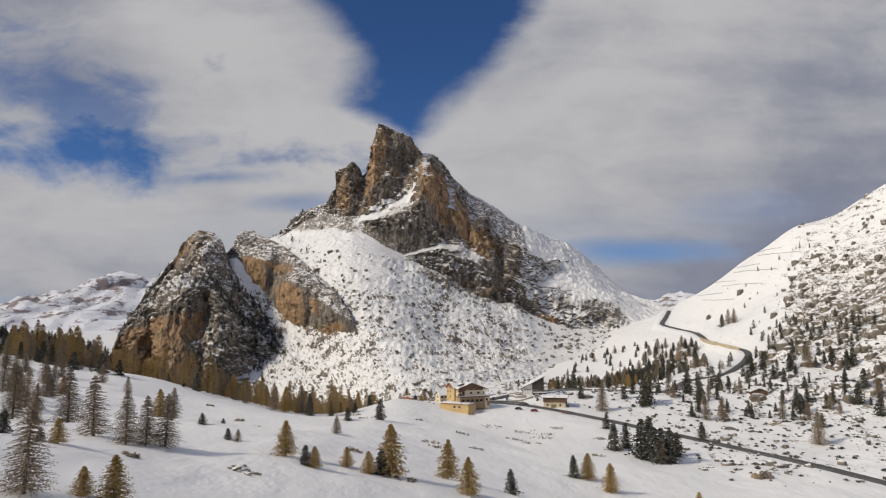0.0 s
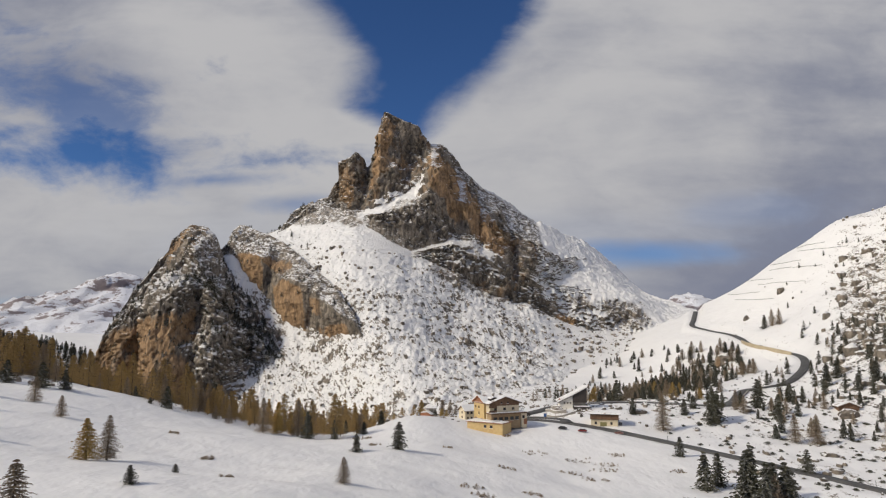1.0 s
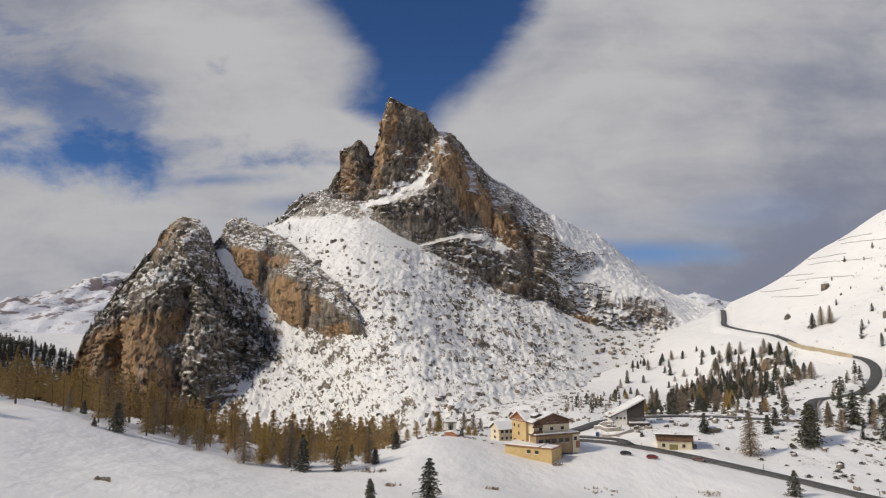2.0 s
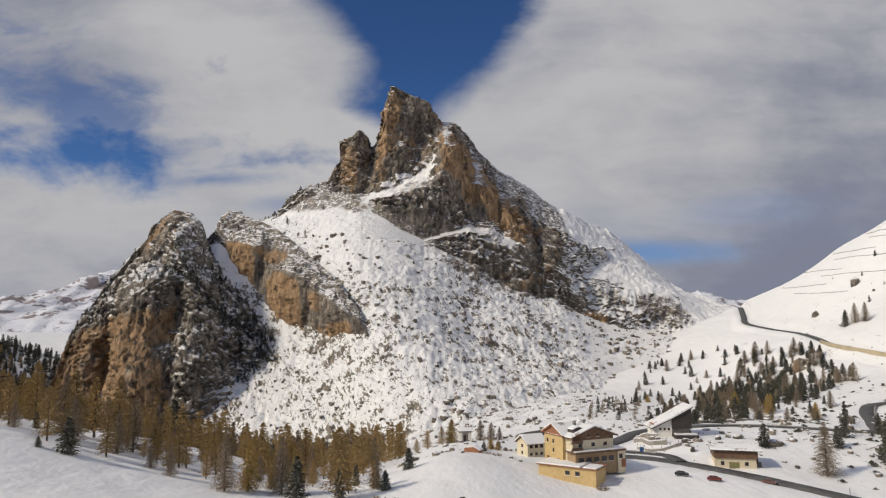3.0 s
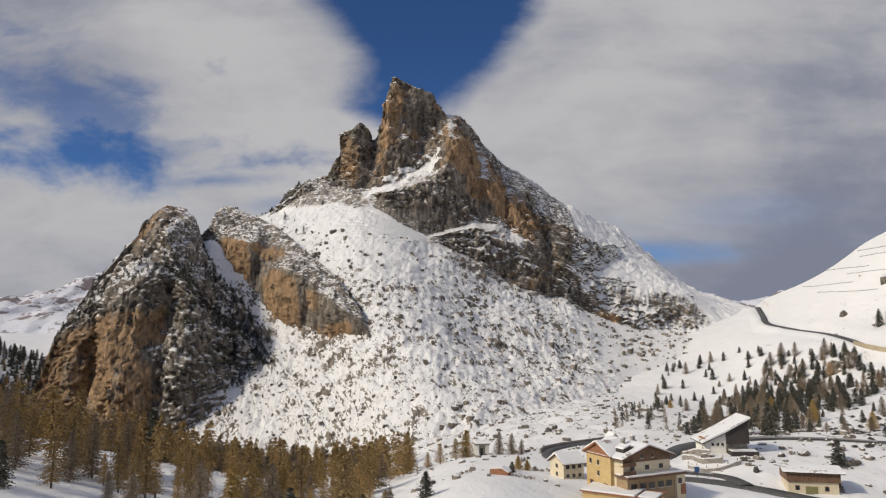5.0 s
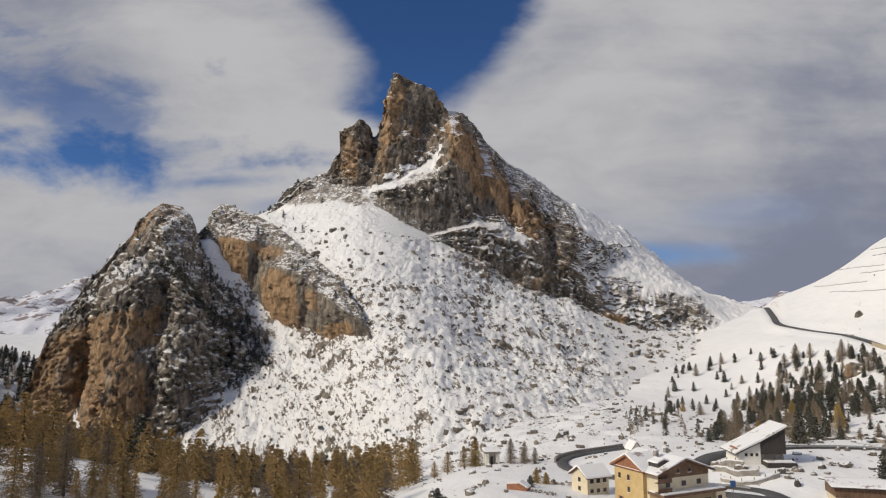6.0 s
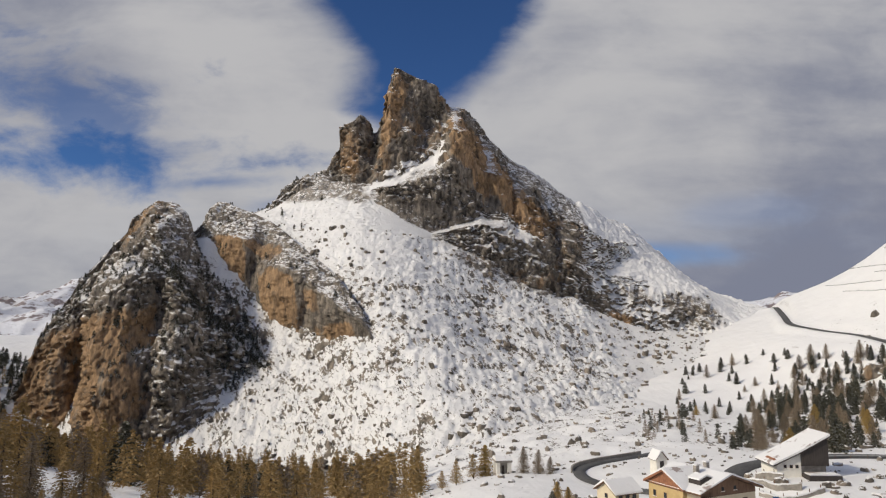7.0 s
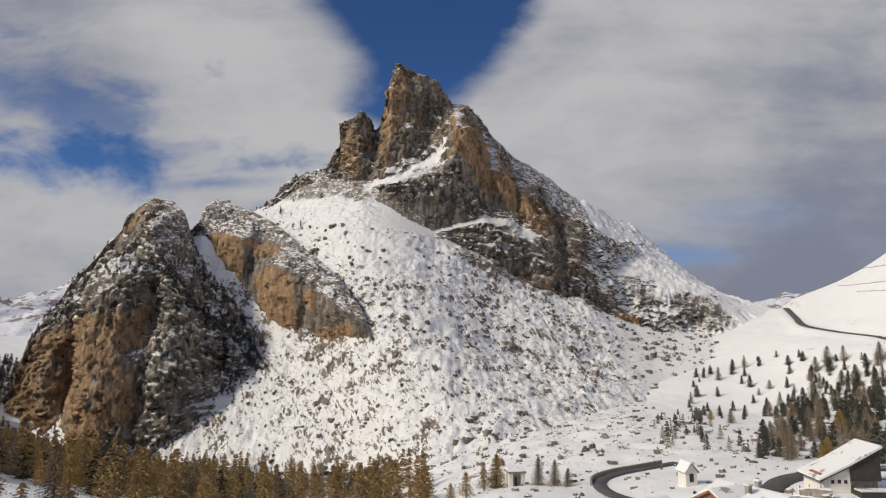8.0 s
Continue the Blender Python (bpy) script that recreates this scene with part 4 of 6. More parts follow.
FAR_SHAPES = {"larch": (13, 4.2, 16, 9, 4, 0.40, 0.12, 0.20), "spruce": (9, 2.9, 12, 9, 3, 0.50, 0.01, 0.32)}
wood = sorted(scatter(WOOD, 9.4, 1, lambda x, y: 0.12 + 0.88 * float(soft(fractal([(x, y, 0.0)], 40, 2)[0], -0.18, 0.05))), key=lambda p: p[1])
for x, y in wood[:120]:
    pick_kind = rng.random()
    kind = "spruce" if pick_kind < 0.06 else "bare" if pick_kind < 0.32 else "gold" if pick_kind < 0.42 else "larch"
    plant(kind, x, y, rng.uniform(0.5, 1.4) * (0.85 if kind == "spruce" else 1.0) * (1.2 if x < -130 else 1.0), rng.uniform(0.85, 1.15))
merged("larch", "larch_wood", [(x, y, rng.uniform(0.6, 1.5)) for x, y in wood[120:] if rng.random() < 0.82], "brown autumn larch wood at the foot of the cliffs", M_LARCH)
merged("spruce", "spruce_wood", [(x, y, rng.uniform(0.8, 1.6)) for x, y in wood[120:] if rng.random() < 0.14], "dark spruces among the larch wood", M_SPRUCE)
merged("larch", "bare_larch_wood", [(x + 3, y + 2, rng.uniform(0.6, 1.2)) for x, y in wood[120:] if rng.random() < 0.22], "grey-brown bare larches in the wood", M_BARE)
WEST_WOOD = [(-340, 520), (-215, 400), (-150, 430), (-150, 560), (-190, 660), (-265, 728), (-390, 768)]
west_wood = scatter(WEST_WOOD, 7.5, 33, lambda x, y: 0.85)
merged("larch", "spur_larches", [(x, y, rng.uniform(0.6, 1.35)) for x, y in west_wood[::2]], "brown larches below the rock spur", M_LARCH)
merged("larch", "spur_bare_larches", [(x, y, rng.uniform(0.6, 1.3)) for x, y in west_wood[1::3]], "grey-brown bare larches below the rock spur", M_BARE)
merged("spruce", "spur_spruces", [(x, y, rng.uniform(0.8, 1.6)) for x, y in west_wood[3::7]], "dark spruces below the rock spur", M_SPRUCE)
FAR_WOOD = [(-590, 640), (-440, 660), (-405, 790), (-425, 850), (-490, 890), (-590, 890)]
merged("spruce", "far_wood", [(x, y, rng.uniform(0.8, 1.5)) for x, y in scatter(FAR_WOOD, 6.5, 8, lambda x, y: 0.9)], "dark conifer wood on the far slope", M_SPRUCE)
merged("larch", "far_larch_wood", [(x, y, rng.uniform(0.6, 1.2)) for x, y in scatter([(-520, 740), (-400, 770), (-415, 830), (-520, 850)], 11, 18, lambda x, y: 0.7)], "brown larches on the far slope", M_LARCH)
CREST_WOOD = [(-235, 300), (-170, 312), (-178, 326), (-250, 330), (-330, 330), (-330, 290)]
for x, y in scatter(CREST_WOOD, 9, 9):
    plant("spruce" if rng.random() < 0.5 else "bare", x, y, rng.uniform(0.6, 1.3))
COPSE = [(140, 560), (190, 560), (236, 590), (252, 640), (256, 690), (238, 740), (200, 720), (165, 690)]
for x, y in scatter(COPSE, 8, 2):
    plant("spruce" if rng.random() < 0.68 else "bare", x, y, rng.uniform(0.45, 1.2), rng.uniform(1.0, 1.5))
NEAR_COPSE = [(88, 462), (140, 470), (185, 530), (190, 580), (140, 600), (100, 560), (70, 500)]
for x, y in scatter(NEAR_COPSE, 9.5, 12, lambda x, y: 0.8):
    plant("spruce" if rng.random() < 0.5 else "gold" if rng.random() < 0.25 else "bare", x, y, rng.uniform(0.4, 1.1), rng.uniform(1.0, 1.45))
SPARSE = [(120, 640), (165, 690), (200, 725), (240, 765), (225, 815), (180, 830), (140, 760), (110, 690)]
for x, y in scatter(SPARSE, 14, 4):
    plant("spruce" if rng.random() < 0.8 else "bare", x, y, rng.uniform(0.4, 1.0), rng.uniform(1.0, 1.4))
FOOT_BELT = [(45, 505), (75, 510), (110, 600), (125, 680), (110, 700), (80, 640), (55, 570)]
foot_belt = scatter(FOOT_BELT, 11, 14, lambda x, y: 0.7)
merged("spruce", "foot_spruces", [(x, y, rng.uniform(0.4, 0.95)) for x, y in foot_belt[::2]], "dark spruces scattered at the foot of the scree", M_SPRUCE)
merged("larch", "foot_larches", [(x, y, rng.uniform(0.3, 0.65)) for x, y in foot_belt[1::2]], "grey-brown larches scattered at the foot of the scree", M_BARE)
SLOPE = [(120, 452), (160, 470), (200, 515), (262, 600), (300, 640), (330, 560), (300, 440), (262, 380), (215, 335), (140, 345)]
slope = scatter(SLOPE, 11, 3, lambda x, y: 0.3 + 0.7 * float(soft(fractal([(x, y, 5.0)], 35, 2)[0], -0.12, 0.08)))
for x, y in [p for p in slope if p[1] < 430]:
    plant("spruce" if rng.random() < 0.7 else "bare", x, y, rng.uniform(0.4, 1.0), rng.uniform(0.85, 1.1))
merged("spruce", "hillside_spruces", [(x, y, rng.uniform(0.5, 1.1)) for x, y in slope if y >= 430 and rng.random() < 0.75], "dark spruces scattered over the rocky hillside", M_SPRUCE)
merged("larch", "hillside_larches", [(x + 2, y + 2, rng.uniform(0.3, 0.7)) for x, y in slope if y >= 430 and rng.random() < 0.3], "brown larches scattered over the rocky hillside", M_BARE)
UPPER = [(280, 560), (330, 560), (400, 660), (420, 760), (360, 780), (310, 700)]
merged("spruce", "upper_spruces", [(x, y, rng.uniform(0.3, 0.8)) for x, y in scatter(UPPER, 20, 13, lambda x, y: 0.6)], "small spruces high on the hillside", M_SPRUCE)

low_pines = []
while len(low_pines) < 900:
    x, y = rng.uniform(85, 300), rng.uniform(215, 640)
    i, j = int((x - GX[0]) / STEP), int((y - GY[0]) / STEP)
    if rng.random() < max(VALLEY[j, i], 0.6 * HILL[j, i]) ** 1.5 and np.min(np.hypot(ROAD_POINTS[:, 0] - x, ROAD_POINTS[:, 1] - y)) > 6:
        low_pines.append((x, y, rng.uniform(0.35, 1.0)))
FAR_SHAPES["shrub"] = (1.0, 2.0, 4, 8, 3, 0.36, 0.0, -0.15)
merged("shrub", "dwarf_pines", low_pines, "low dark dwarf pines among the stones", M_SPRUCE)

# single trees: kind, x, y, height
NATURAL = {"gold": 10.0, "larch": 13.0, "bare": 11.0, "spruce": 9.0}
NEAR_TREES = [("bare", -45.1, 73.2, 9.6), ("bare", -94.5, 147.3, 12.0), ("bare", -105.8, 169.8, 10.2), ("bare", -122, 205.7, 9.7), ("bare", -84.3, 150.9, 12.5), ("bare", -65.7, 126.6, 11.3), ("gold", -59.9, 104.9, 3.9), ("spruce", -62, 103.7, 2.0), ("bare", -82.5, 135.9, 5.6), ("bare", -58.1, 123.5, 9.7), ("bare", -55.8, 126.6, 9.3), ("bare", -53.4, 129.7, 10.1), ("bare", -85, 210.9, 9.7), ("gold", -86.8, 205.9, 8.6), ("gold", -39, 80.7, 5.3), ("gold", -41.5, 78.5, 3.4), ("spruce", -61.8, 172.5, 2.9), ("spruce", -64.7, 197.9, 1.7), ("spruce", -48.3, 151.5, 2.5), ("bare", -45.7, 150.1, 2.8)]
CREST_TREES = [("bare", -172, 262, 12.0), ("bare", -160, 255, 9.0), ("bare", -194, 312, 13.0), ("spruce", -186, 308, 10.0), ("spruce", -180, 305, 9.0), ("bare", -172, 300, 13.0), ("spruce", -165, 297, 8.0), ("bare", -142, 238, 10.0), ("bare", -134, 209, 11.0), ("bare", -128, 200, 9.0), ("bare", -121, 207, 10.0), ("gold", -126, 222, 6.0), ("bare", -150, 262, 9.0), ("bare", -138, 270, 8.0), ("spruce", -152, 296, 9.0), ("spruce", -146, 300, 7.0), ("bare", -118, 250, 6.0), ("bare", -122, 185, 11.0), ("bare", -113, 178, 8.0), ("bare", -205, 290, 11.0), ("bare", -100, 165, 7.0)]
MEADOW_TREES = [("gold", -32.8, 140.8, 7.3), ("spruce", -27.6, 135.5, 3.9), ("gold", -25.8, 135.8, 4.2), ("bare", -32.8, 207.9, 5.5), ("gold", -20.7, 145.6, 4.2), ("gold", -15.7, 143.9, 4.7), ("spruce", -13.5, 146, 5.4), ("gold", -11.3, 147.1, 11.2), ("spruce", -26.2, 278.3, 8.6), ("spruce", -38.2, 268.9, 5.1), ("gold", 1.2, 163, 9.2), ("gold", 5.6, 146.6, 8.0), ("spruce", 16.7, 165.5, 5.9), ("spruce", 41.9, 217.2, 6.9), ("gold", 46.3, 217.2, 8.5), ("gold", 50.2, 203.6, 8.5), ("gold", 75.4, 200.5, 4.1), ("spruce", -71.7, 109.7, 3.7), ("spruce", -39.7, 363.1, 6.1), ("spruce", -44.6, 340.1, 4.9), ("spruce", -119.2, 323.3, 8.4), ("spruce", -124.5, 320.5, 2.3)]
ROADSIDE_TREES = [("spruce", 70.7, 278.1, 11.6), ("spruce", 76.9, 283.8, 10.4), ("spruce", 77.8, 265.5, 15.5), ("spruce", 84.7, 278.3, 14.2), ("spruce", 82.2, 261.9, 13.4), ("spruce", 86.5, 267, 12.7), ("spruce", 88.3, 263.1, 13.6), ("spruce", 95.4, 275.7, 9.7), ("bare", 84.1, 261.5, 10.4), ("bare", 88.2, 371.1, 16.5), ("spruce", 78.2, 322.4, 7.2), ("spruce", 117.1, 304.5, 8.6), ("spruce", 88.4, 452.7, 12.3), ("spruce", 107.7, 397.6, 7.5), ("spruce", 114, 380, 16.5), ("spruce", 118.2, 385.1, 14.1), ("spruce", 115.5, 407, 7.0), ("spruce", 150.5, 410.5, 14.5), ("spruce", 148.6, 386.4, 11.6), ("bare", 137.3, 350.3, 12.5), ("bare", 144.4, 346.3, 12.7), ("spruce", 132.6, 357.5, 6.1), ("bare", 152.8, 401.1, 6.9)]
HILLSIDE_TREES = [("spruce", 179.5, 434.9, 10.4), ("spruce", 177.2, 440.2, 7.5), ("spruce", 205.9, 444.7, 13.4), ("spruce", 218.4, 454.6, 11.7), ("bare", 177.6, 351.1, 10.5), ("spruce", 191.3, 362.5, 10.8), ("spruce", 189.1, 353.2, 10.6), ("spruce", 210.6, 388.3, 6.6), ("bare", 232.5, 422.7, 16.1), ("spruce", 222, 424.8, 10.9), ("spruce", 208.1, 419.2, 9.0), ("bare", 203, 351.4, 9.0), ("spruce", 244.3, 416.1, 10.7), ("spruce", 252.4, 409, 11.5), ("spruce", 253.1, 415.7, 8.9), ("spruce", 218.9, 352.8, 12.1), ("spruce", 233.7, 370.3, 11.1), ("bare", 232.2, 356.6, 10.7), ("bare", 298.8, 690.1, 16.6), ("bare", 300.2, 679.7, 15.6), ("spruce", 294.7, 697.3, 13), ("spruce", 160.1, 355, 4.6)]
VILLAGE_TREES = [("bare", 165.2, 296.4, 15.7), ("spruce", 182.2, 323.3, 6.9), ("spruce", 216.4, 331.4, 11.3), ("spruce", 78, 452, 6.0), ("gold", 75.5, 457.5, 8.4), ("spruce", -142.3, 443.7, 19.5), ("gold", -26, 481, 11.5), ("larch", -30.5, 479, 9.0), ("larch", -37, 467, 8.5), ("larch", -42, 470, 6.5), ("bare", -13, 471, 9.5), ("bare", -8.5, 466, 8.5), ("bare", -5, 462, 6.0), ("gold", -13, 400, 4.0), ("gold", -10.5, 398, 3.2), ("gold", 125.2, 672.5, 6.2), ("spruce", 82, 398, 8.0), ("spruce", -16, 388, 3.0)]
for stand in (NEAR_TREES, CREST_TREES, MEADOW_TREES, ROADSIDE_TREES, HILLSIDE_TREES, VILLAGE_TREES):
    for kind, x, y, h in stand:
        f = h / NATURAL[kind]
        plant(kind, x, y, f, {"spruce": 1.3, "bare": 1.1, "gold": 1.25, "larch": 1.2}[kind] * f ** -0.25, "small young spruce in the snow" if kind == "spruce" and h < 4 else "")

# ---- buildings ----
M_YELLOW = material("yellow_plaster", plain((0.44, 0.31, 0.135), (0.54, 0.395, 0.19), 0.8))
M_CREAM = material("cream_plaster", plain((0.56, 0.48, 0.335), (0.65, 0.565, 0.41), 0.8))
M_WHITE = material("white_plaster", plain((0.70, 0.67, 0.60), (0.80, 0.77, 0.70), 0.9))
M_WOOD = material("brown_boards", plain((0.10, 0.055, 0.032), (0.19, 0.11, 0.065), 2.5, 0.03, (1, 1, 0.2)))
M_DARKWOOD = material("dark_boards", plain((0.032, 0.026, 0.024), (0.06, 0.05, 0.045), 2.5, 0.03, (3, 3, 0.2)))
M_RUST = material("rusty_boards", plain((0.20, 0.085, 0.045), (0.34, 0.15, 0.075), 1.6, 0.03))
def roof_snow_look(n, place):
    thin = n.step(n.add(n.noise(place, 0.22, 4.0, 0.6), n.mul(n.sub(n.noise(place, 1.3, 3.0), 0.5), 0.3)), 0.60, 0.68)
    return n.mix(n.mul(thin, 0.75), snow_colour(n, place), rgb(0.20, 0.12, 0.085)), n.noise(place, 0.5, 3.0), 0.2, None


M_SNOW = material("roof_snow", roof_snow_look, 0.6)
M_STONE = material("grey_stone", plain((0.22, 0.20, 0.175), (0.36, 0.33, 0.29), 0.9, 0.08))
M_GLASS = material("window_glass", plain((0.02, 0.024, 0.028), (0.035, 0.04, 0.045), 0.5, 0.0), 0.12)
M_OLIVE = material("olive_gate", plain((0.16, 0.15, 0.06), (0.21, 0.19, 0.08), 1.0, 0.01), 0.6)
M_METAL = material("grey_metal", plain((0.22, 0.22, 0.22), (0.32, 0.32, 0.32), 2.0, 0.0), 0.45)


def part(name, bm, mat, parent, label=""):
    me = bpy.data.meshes.new(name)
    bmesh.ops.recalc_face_normals(bm, faces=bm.faces)
    bm.to_mesh(me)
    bm.free()
    me.materials.append(mat)
    ob = new(name, me)
    ob.parent = parent
    if label:
        ob["label"] = label
    return ob


def solid(profile, axis, a, b):
    """A profile of (u, z) points pushed from a to b along the axis: "x" gives u = y, "y" gives u = x."""
    bm = bmesh.new()
    ends = [[bm.verts.new((e, u, z) if axis == "x" else (u, e, z)) for u, z in profile] for e in (a, b)]
    n = len(profile)
    bm.faces.new(ends[0])
    bm.faces.new(ends[1])
    for i in range(n):
        bm.faces.new((ends[0][i], ends[0][(i + 1) % n], ends[1][(i + 1) % n], ends[1][i]))
    return bm


def box(x0, x1, y0, y1, z0, z1, worn=0.0):
    bm = solid([(y0, z0), (y1, z0), (y1, z1), (y0, z1)], "x", x0, x1)
    if worn:
        bmesh.ops.bevel(bm, geom=bm.edges[:], offset=worn, segments=2, affect="EDGES", clamp_overlap=True)
    return bm


def gable_roof(parent, axis, u0, u1, a, b, z_eave, z_ridge, over, thick=0.25, snow=0.45, board=None):
    """A pitched roof whose ridge runs along the axis, with a blanket of snow on it."""
    um, rise = (u0 + u1) / 2, (z_ridge - z_eave) / ((u1 - u0) / 2)
    lo = z_eave - rise * over
    roof = part("roof", solid([(u0 - over, lo), (um, z_ridge), (u1 + over, lo), (u1 + over, lo + thick), (um, z_ridge + thick), (u0 - over, lo + thick)], axis, a - over, b + over), board or M_WOOD, parent, "brown boarded eaves")
    bm = solid([(u0 - over - 0.1, lo + thick + 0.01), (um, z_ridge + thick + 0.01), (u1 + over + 0.1, lo + thick + 0.01), (u1 + over - 0.1, lo + thick + snow), (um + 0.5, z_ridge + thick + snow), (um - 0.5, z_ridge + thick + snow), (u0 - over + 0.1, lo + thick + snow)], axis, a - over - 0.05, b + over + 0.05)
    part("snow_cover", bm, M_SNOW, roof, "thick white snow")
    return roof


def window(parent, axis, at_, u, z, w, h, out, shutters=None, name="window"):
    """A framed pane set on the wall plane axis = at_; out: which way the wall looks."""
    def slab(u0, u1, z0, z1, d0, d1):
        e = sorted((at_ + out * d0, at_ + out * d1))
        return box(e[0], e[1], u0, u1, z0, z1) if axis == "x" else box(u0, u1, e[0], e[1], z0, z1)
    bm = bmesh.new()
    frame_ = part(name, slab(u - w / 2, u + w / 2, z, z + h, -0.05, 0.06), M_WOOD, parent)
    part("pane", slab(u - w / 2 + 0.12, u + w / 2 - 0.12, z + 0.12, z + h - 0.12, 0.0, 0.075), M_GLASS, frame_)
    part("sill", slab(u - w / 2 - 0.1, u + w / 2 + 0.1, z - 0.12, z, 0.0, 0.2), M_WHITE, frame_)
    bm.free()
    if shutters:
        for sgn in (-1, 1):
            c = u + sgn * (w * 0.75)
            part("shutter", slab(c - w * 0.22, c + w * 0.22, z, z + h, 0.0, 0.09), shutters, frame_)


def house(name, x, y, turn, label, base, size=1.0):
    top = tagged(new(name), label, "building")
    top.matrix_basis = pose(x, y, base, 0, 0, turn)
    top.scale = (size,) * 3
    return top


# the hotel: cream block with a dark gable, a yellow wing and a low flat-roofed front building
hotel = house("hotel", 8.6, 362, 25, "large yellow and cream plastered mountain hotel with snowy roofs", 21.0, 0.88)
M_TAN = material("tan_plaster", plain((0.26, 0.18, 0.10), (0.36, 0.26, 0.15), 0.8))
part("main_wall", solid([(0, -3), (17, -3), (17, 9.4), (8.5, 12.2), (0, 9.4)], "y", 0, 15), M_CREAM, hotel, "cream plaster")
part("gable_boarding", solid([(0.02, 8.3), (16.98, 8.3), (16.98, 9.42), (8.5, 12.3), (0.02, 9.42)], "y", -0.12, 0.3), M_WOOD, hotel, "dark brown gable boards")
gable_roof(hotel, "y", 0, 17, 0, 15, 9.5, 12.4, 1.3, 0.45, 0.25)
part("wing_wall", solid([(4, -3), (15, -3), (15, 9.6), (9.5, 12.4), (4, 9.6)], "x", -1.2, 7), M_YELLOW, hotel, "yellow plaster wing")
gable_roof(hotel, "x", 4, 15, -1.2, 7.5, 9.7, 12.6, 0.9, 0.45, 0.25, board=M_RUST)
part("wing_boarding", solid([(4.02, 9.3), (14.98, 9.3), (14.98, 9.62), (9.5, 12.45), (4.02, 9.62)], "x", -1.32, -1.0), M_RUST, hotel, "rust-brown gable boards")
part("ground_floor", box(-0.05, 17.3, -1.6, 3, -3, 4.3), M_TAN, hotel, "tan ground floor")
canopy = part("canopy", box(-0.8, 20.4, -2.9, 3, 4.3, 4.9, 0.08), M_WOOD, hotel, "brown canopy with snow on top")
part("snow_cover", box(-0.7, 20.2, -2.7, 2.9, 4.9, 5.2, 0.12), M_SNOW, canopy, "white snow")
porch = part("porch", box(17.0, 20.2, -2.4, 3, -3, 4.25), M_CREAM, hotel, "cream porch with rust-brown boards")
part("porch_boards", box(18.4, 20.3, -2.5, 1.0, -1.2, 1.6), M_RUST, porch)
window(hotel, "y", -2.4, 18.2, 1.8, 1.4, 1.5, -1)
for u in (3.2, 8.5, 13.6):
    window(hotel, "y", -0.0, u, 6.0, 1.5, 1.3, -1)
for u in (6.6, 10.4):
    window(hotel, "y", -0.12, u, 9.3, 1.0, 1.0, -1)
for u in (2.2, 5.4, 8.6, 11.8, 14.8):
    window(hotel, "y", -1.6, u, 1.2, 2.2, 1.7, -1)
for u, z in ((6.4, 0.4), (12.6, 0.4), (9.5, 3.4), (9.5, 6.4), (13.0, 6.4)):
    window(hotel, "x", -1.2, u, z, 1.0, 1.4, -1, M_RUST if z < 1 else None)
for z in (5.3, 7.6):
    balcony = part("balcony", box(-1.1, 3.4, -1.3, 0, z - 0.15, z), M_WOOD, hotel, "brown wooden balcony")
    part("railing", box(-1.1, 3.4, -1.3, -1.2, z, z + 0.9), M_WOOD, balcony)
for cx, cy in ((5.2, 6.0), (10.5, 8.0)):
    chimney = part("chimney", box(cx - 0.5, cx + 0.5, cy - 0.5, cy + 0.5, 10, 14.0), M_STONE, hotel)
    part("chimney_cap", box(cx - 0.7, cx + 0.7, cy - 0.7, cy + 0.7, 14.0, 14.3, 0.05), M_SNOW, chimney)
for cx, cy in ((3.6, 1.2),):
    dormer = part("dormer", solid([(-2.2, -1.2), (2.2, -1.2), (2.2, 0.2), (0, 0.9), (-2.2, 0.2)], "y", 0, 3.5), M_DARKWOOD, hotel)
    dormer.location = (cx, cy, 11.6)
    part("snow_cover", solid([(-2.4, 0.2), (0, 0.95), (2.4, 0.2), (2.3, 0.5), (0, 1.3), (-2.3, 0.5)], "y", 0.1, 3.6), M_SNOW, dormer)

annex = house("hotel_annex", -1.6, 387.0, 25, "white plastered annex with a snowy gable roof", 20.0, 0.85)
part("wall", solid([(0, -4), (8, -4), (8, 4.0), (4, 6.4), (0, 4.0)], "x", 0, 8), M_CREAM, annex, "cream plaster")
gable_roof(annex, "x", 0, 8, 0, 8, 4.1, 6.5, 0.8, 0.25, 0.4)
for u in (1.6, 4.0, 6.4):
    window(annex, "y", 0, u, 2.2, 1.4, 1.3, -1)
    window(annex, "y", 0, u, -0.6, 1.2, 1.2, -1)
for z in (-0.4, 2.2):
    window(annex, "x", 0, 4.0, z, 1.3, 1.3, -1)

low = house("garage_building", -1.5, 362.5, -32, "low yellow garage building with a flat snow-covered roof", 19.2, 1.0)
part("wall", box(0, 17.5, 0, 8.5, -3, 2.5), M_YELLOW, low)
lip = part("roof", box(-0.5, 18.0, -0.5, 8.8, 2.5, 2.75), M_RUST, low, "red-brown roof edge")
part("snow_cover", box(-0.4, 13.0, -0.4, 8.7, 2.75, 3.15, 0.14), M_SNOW, lip, "thick white snow")
part("snow_cover", box(13.6, 17.9, -0.4, 6.0, 2.75, 3.1, 0.14), M_SNOW, lip, "thick white snow")
for u in (9.0, 12.0):
    window(low, "y", 0, u, 0.4, 1.4, 1.2, -1)
fence = house("board_fence", -4.0, 372.0, -28, "rust-brown board fence in the snow", 17.4)
fence["category"] = "fence"
for i in range(8):
    part("board", box(i * 0.9, i * 0.9 + 0.86, -0.06, 0.06, -1.5, 1.5 + 0.06 * (i % 3)), M_RUST, fence)

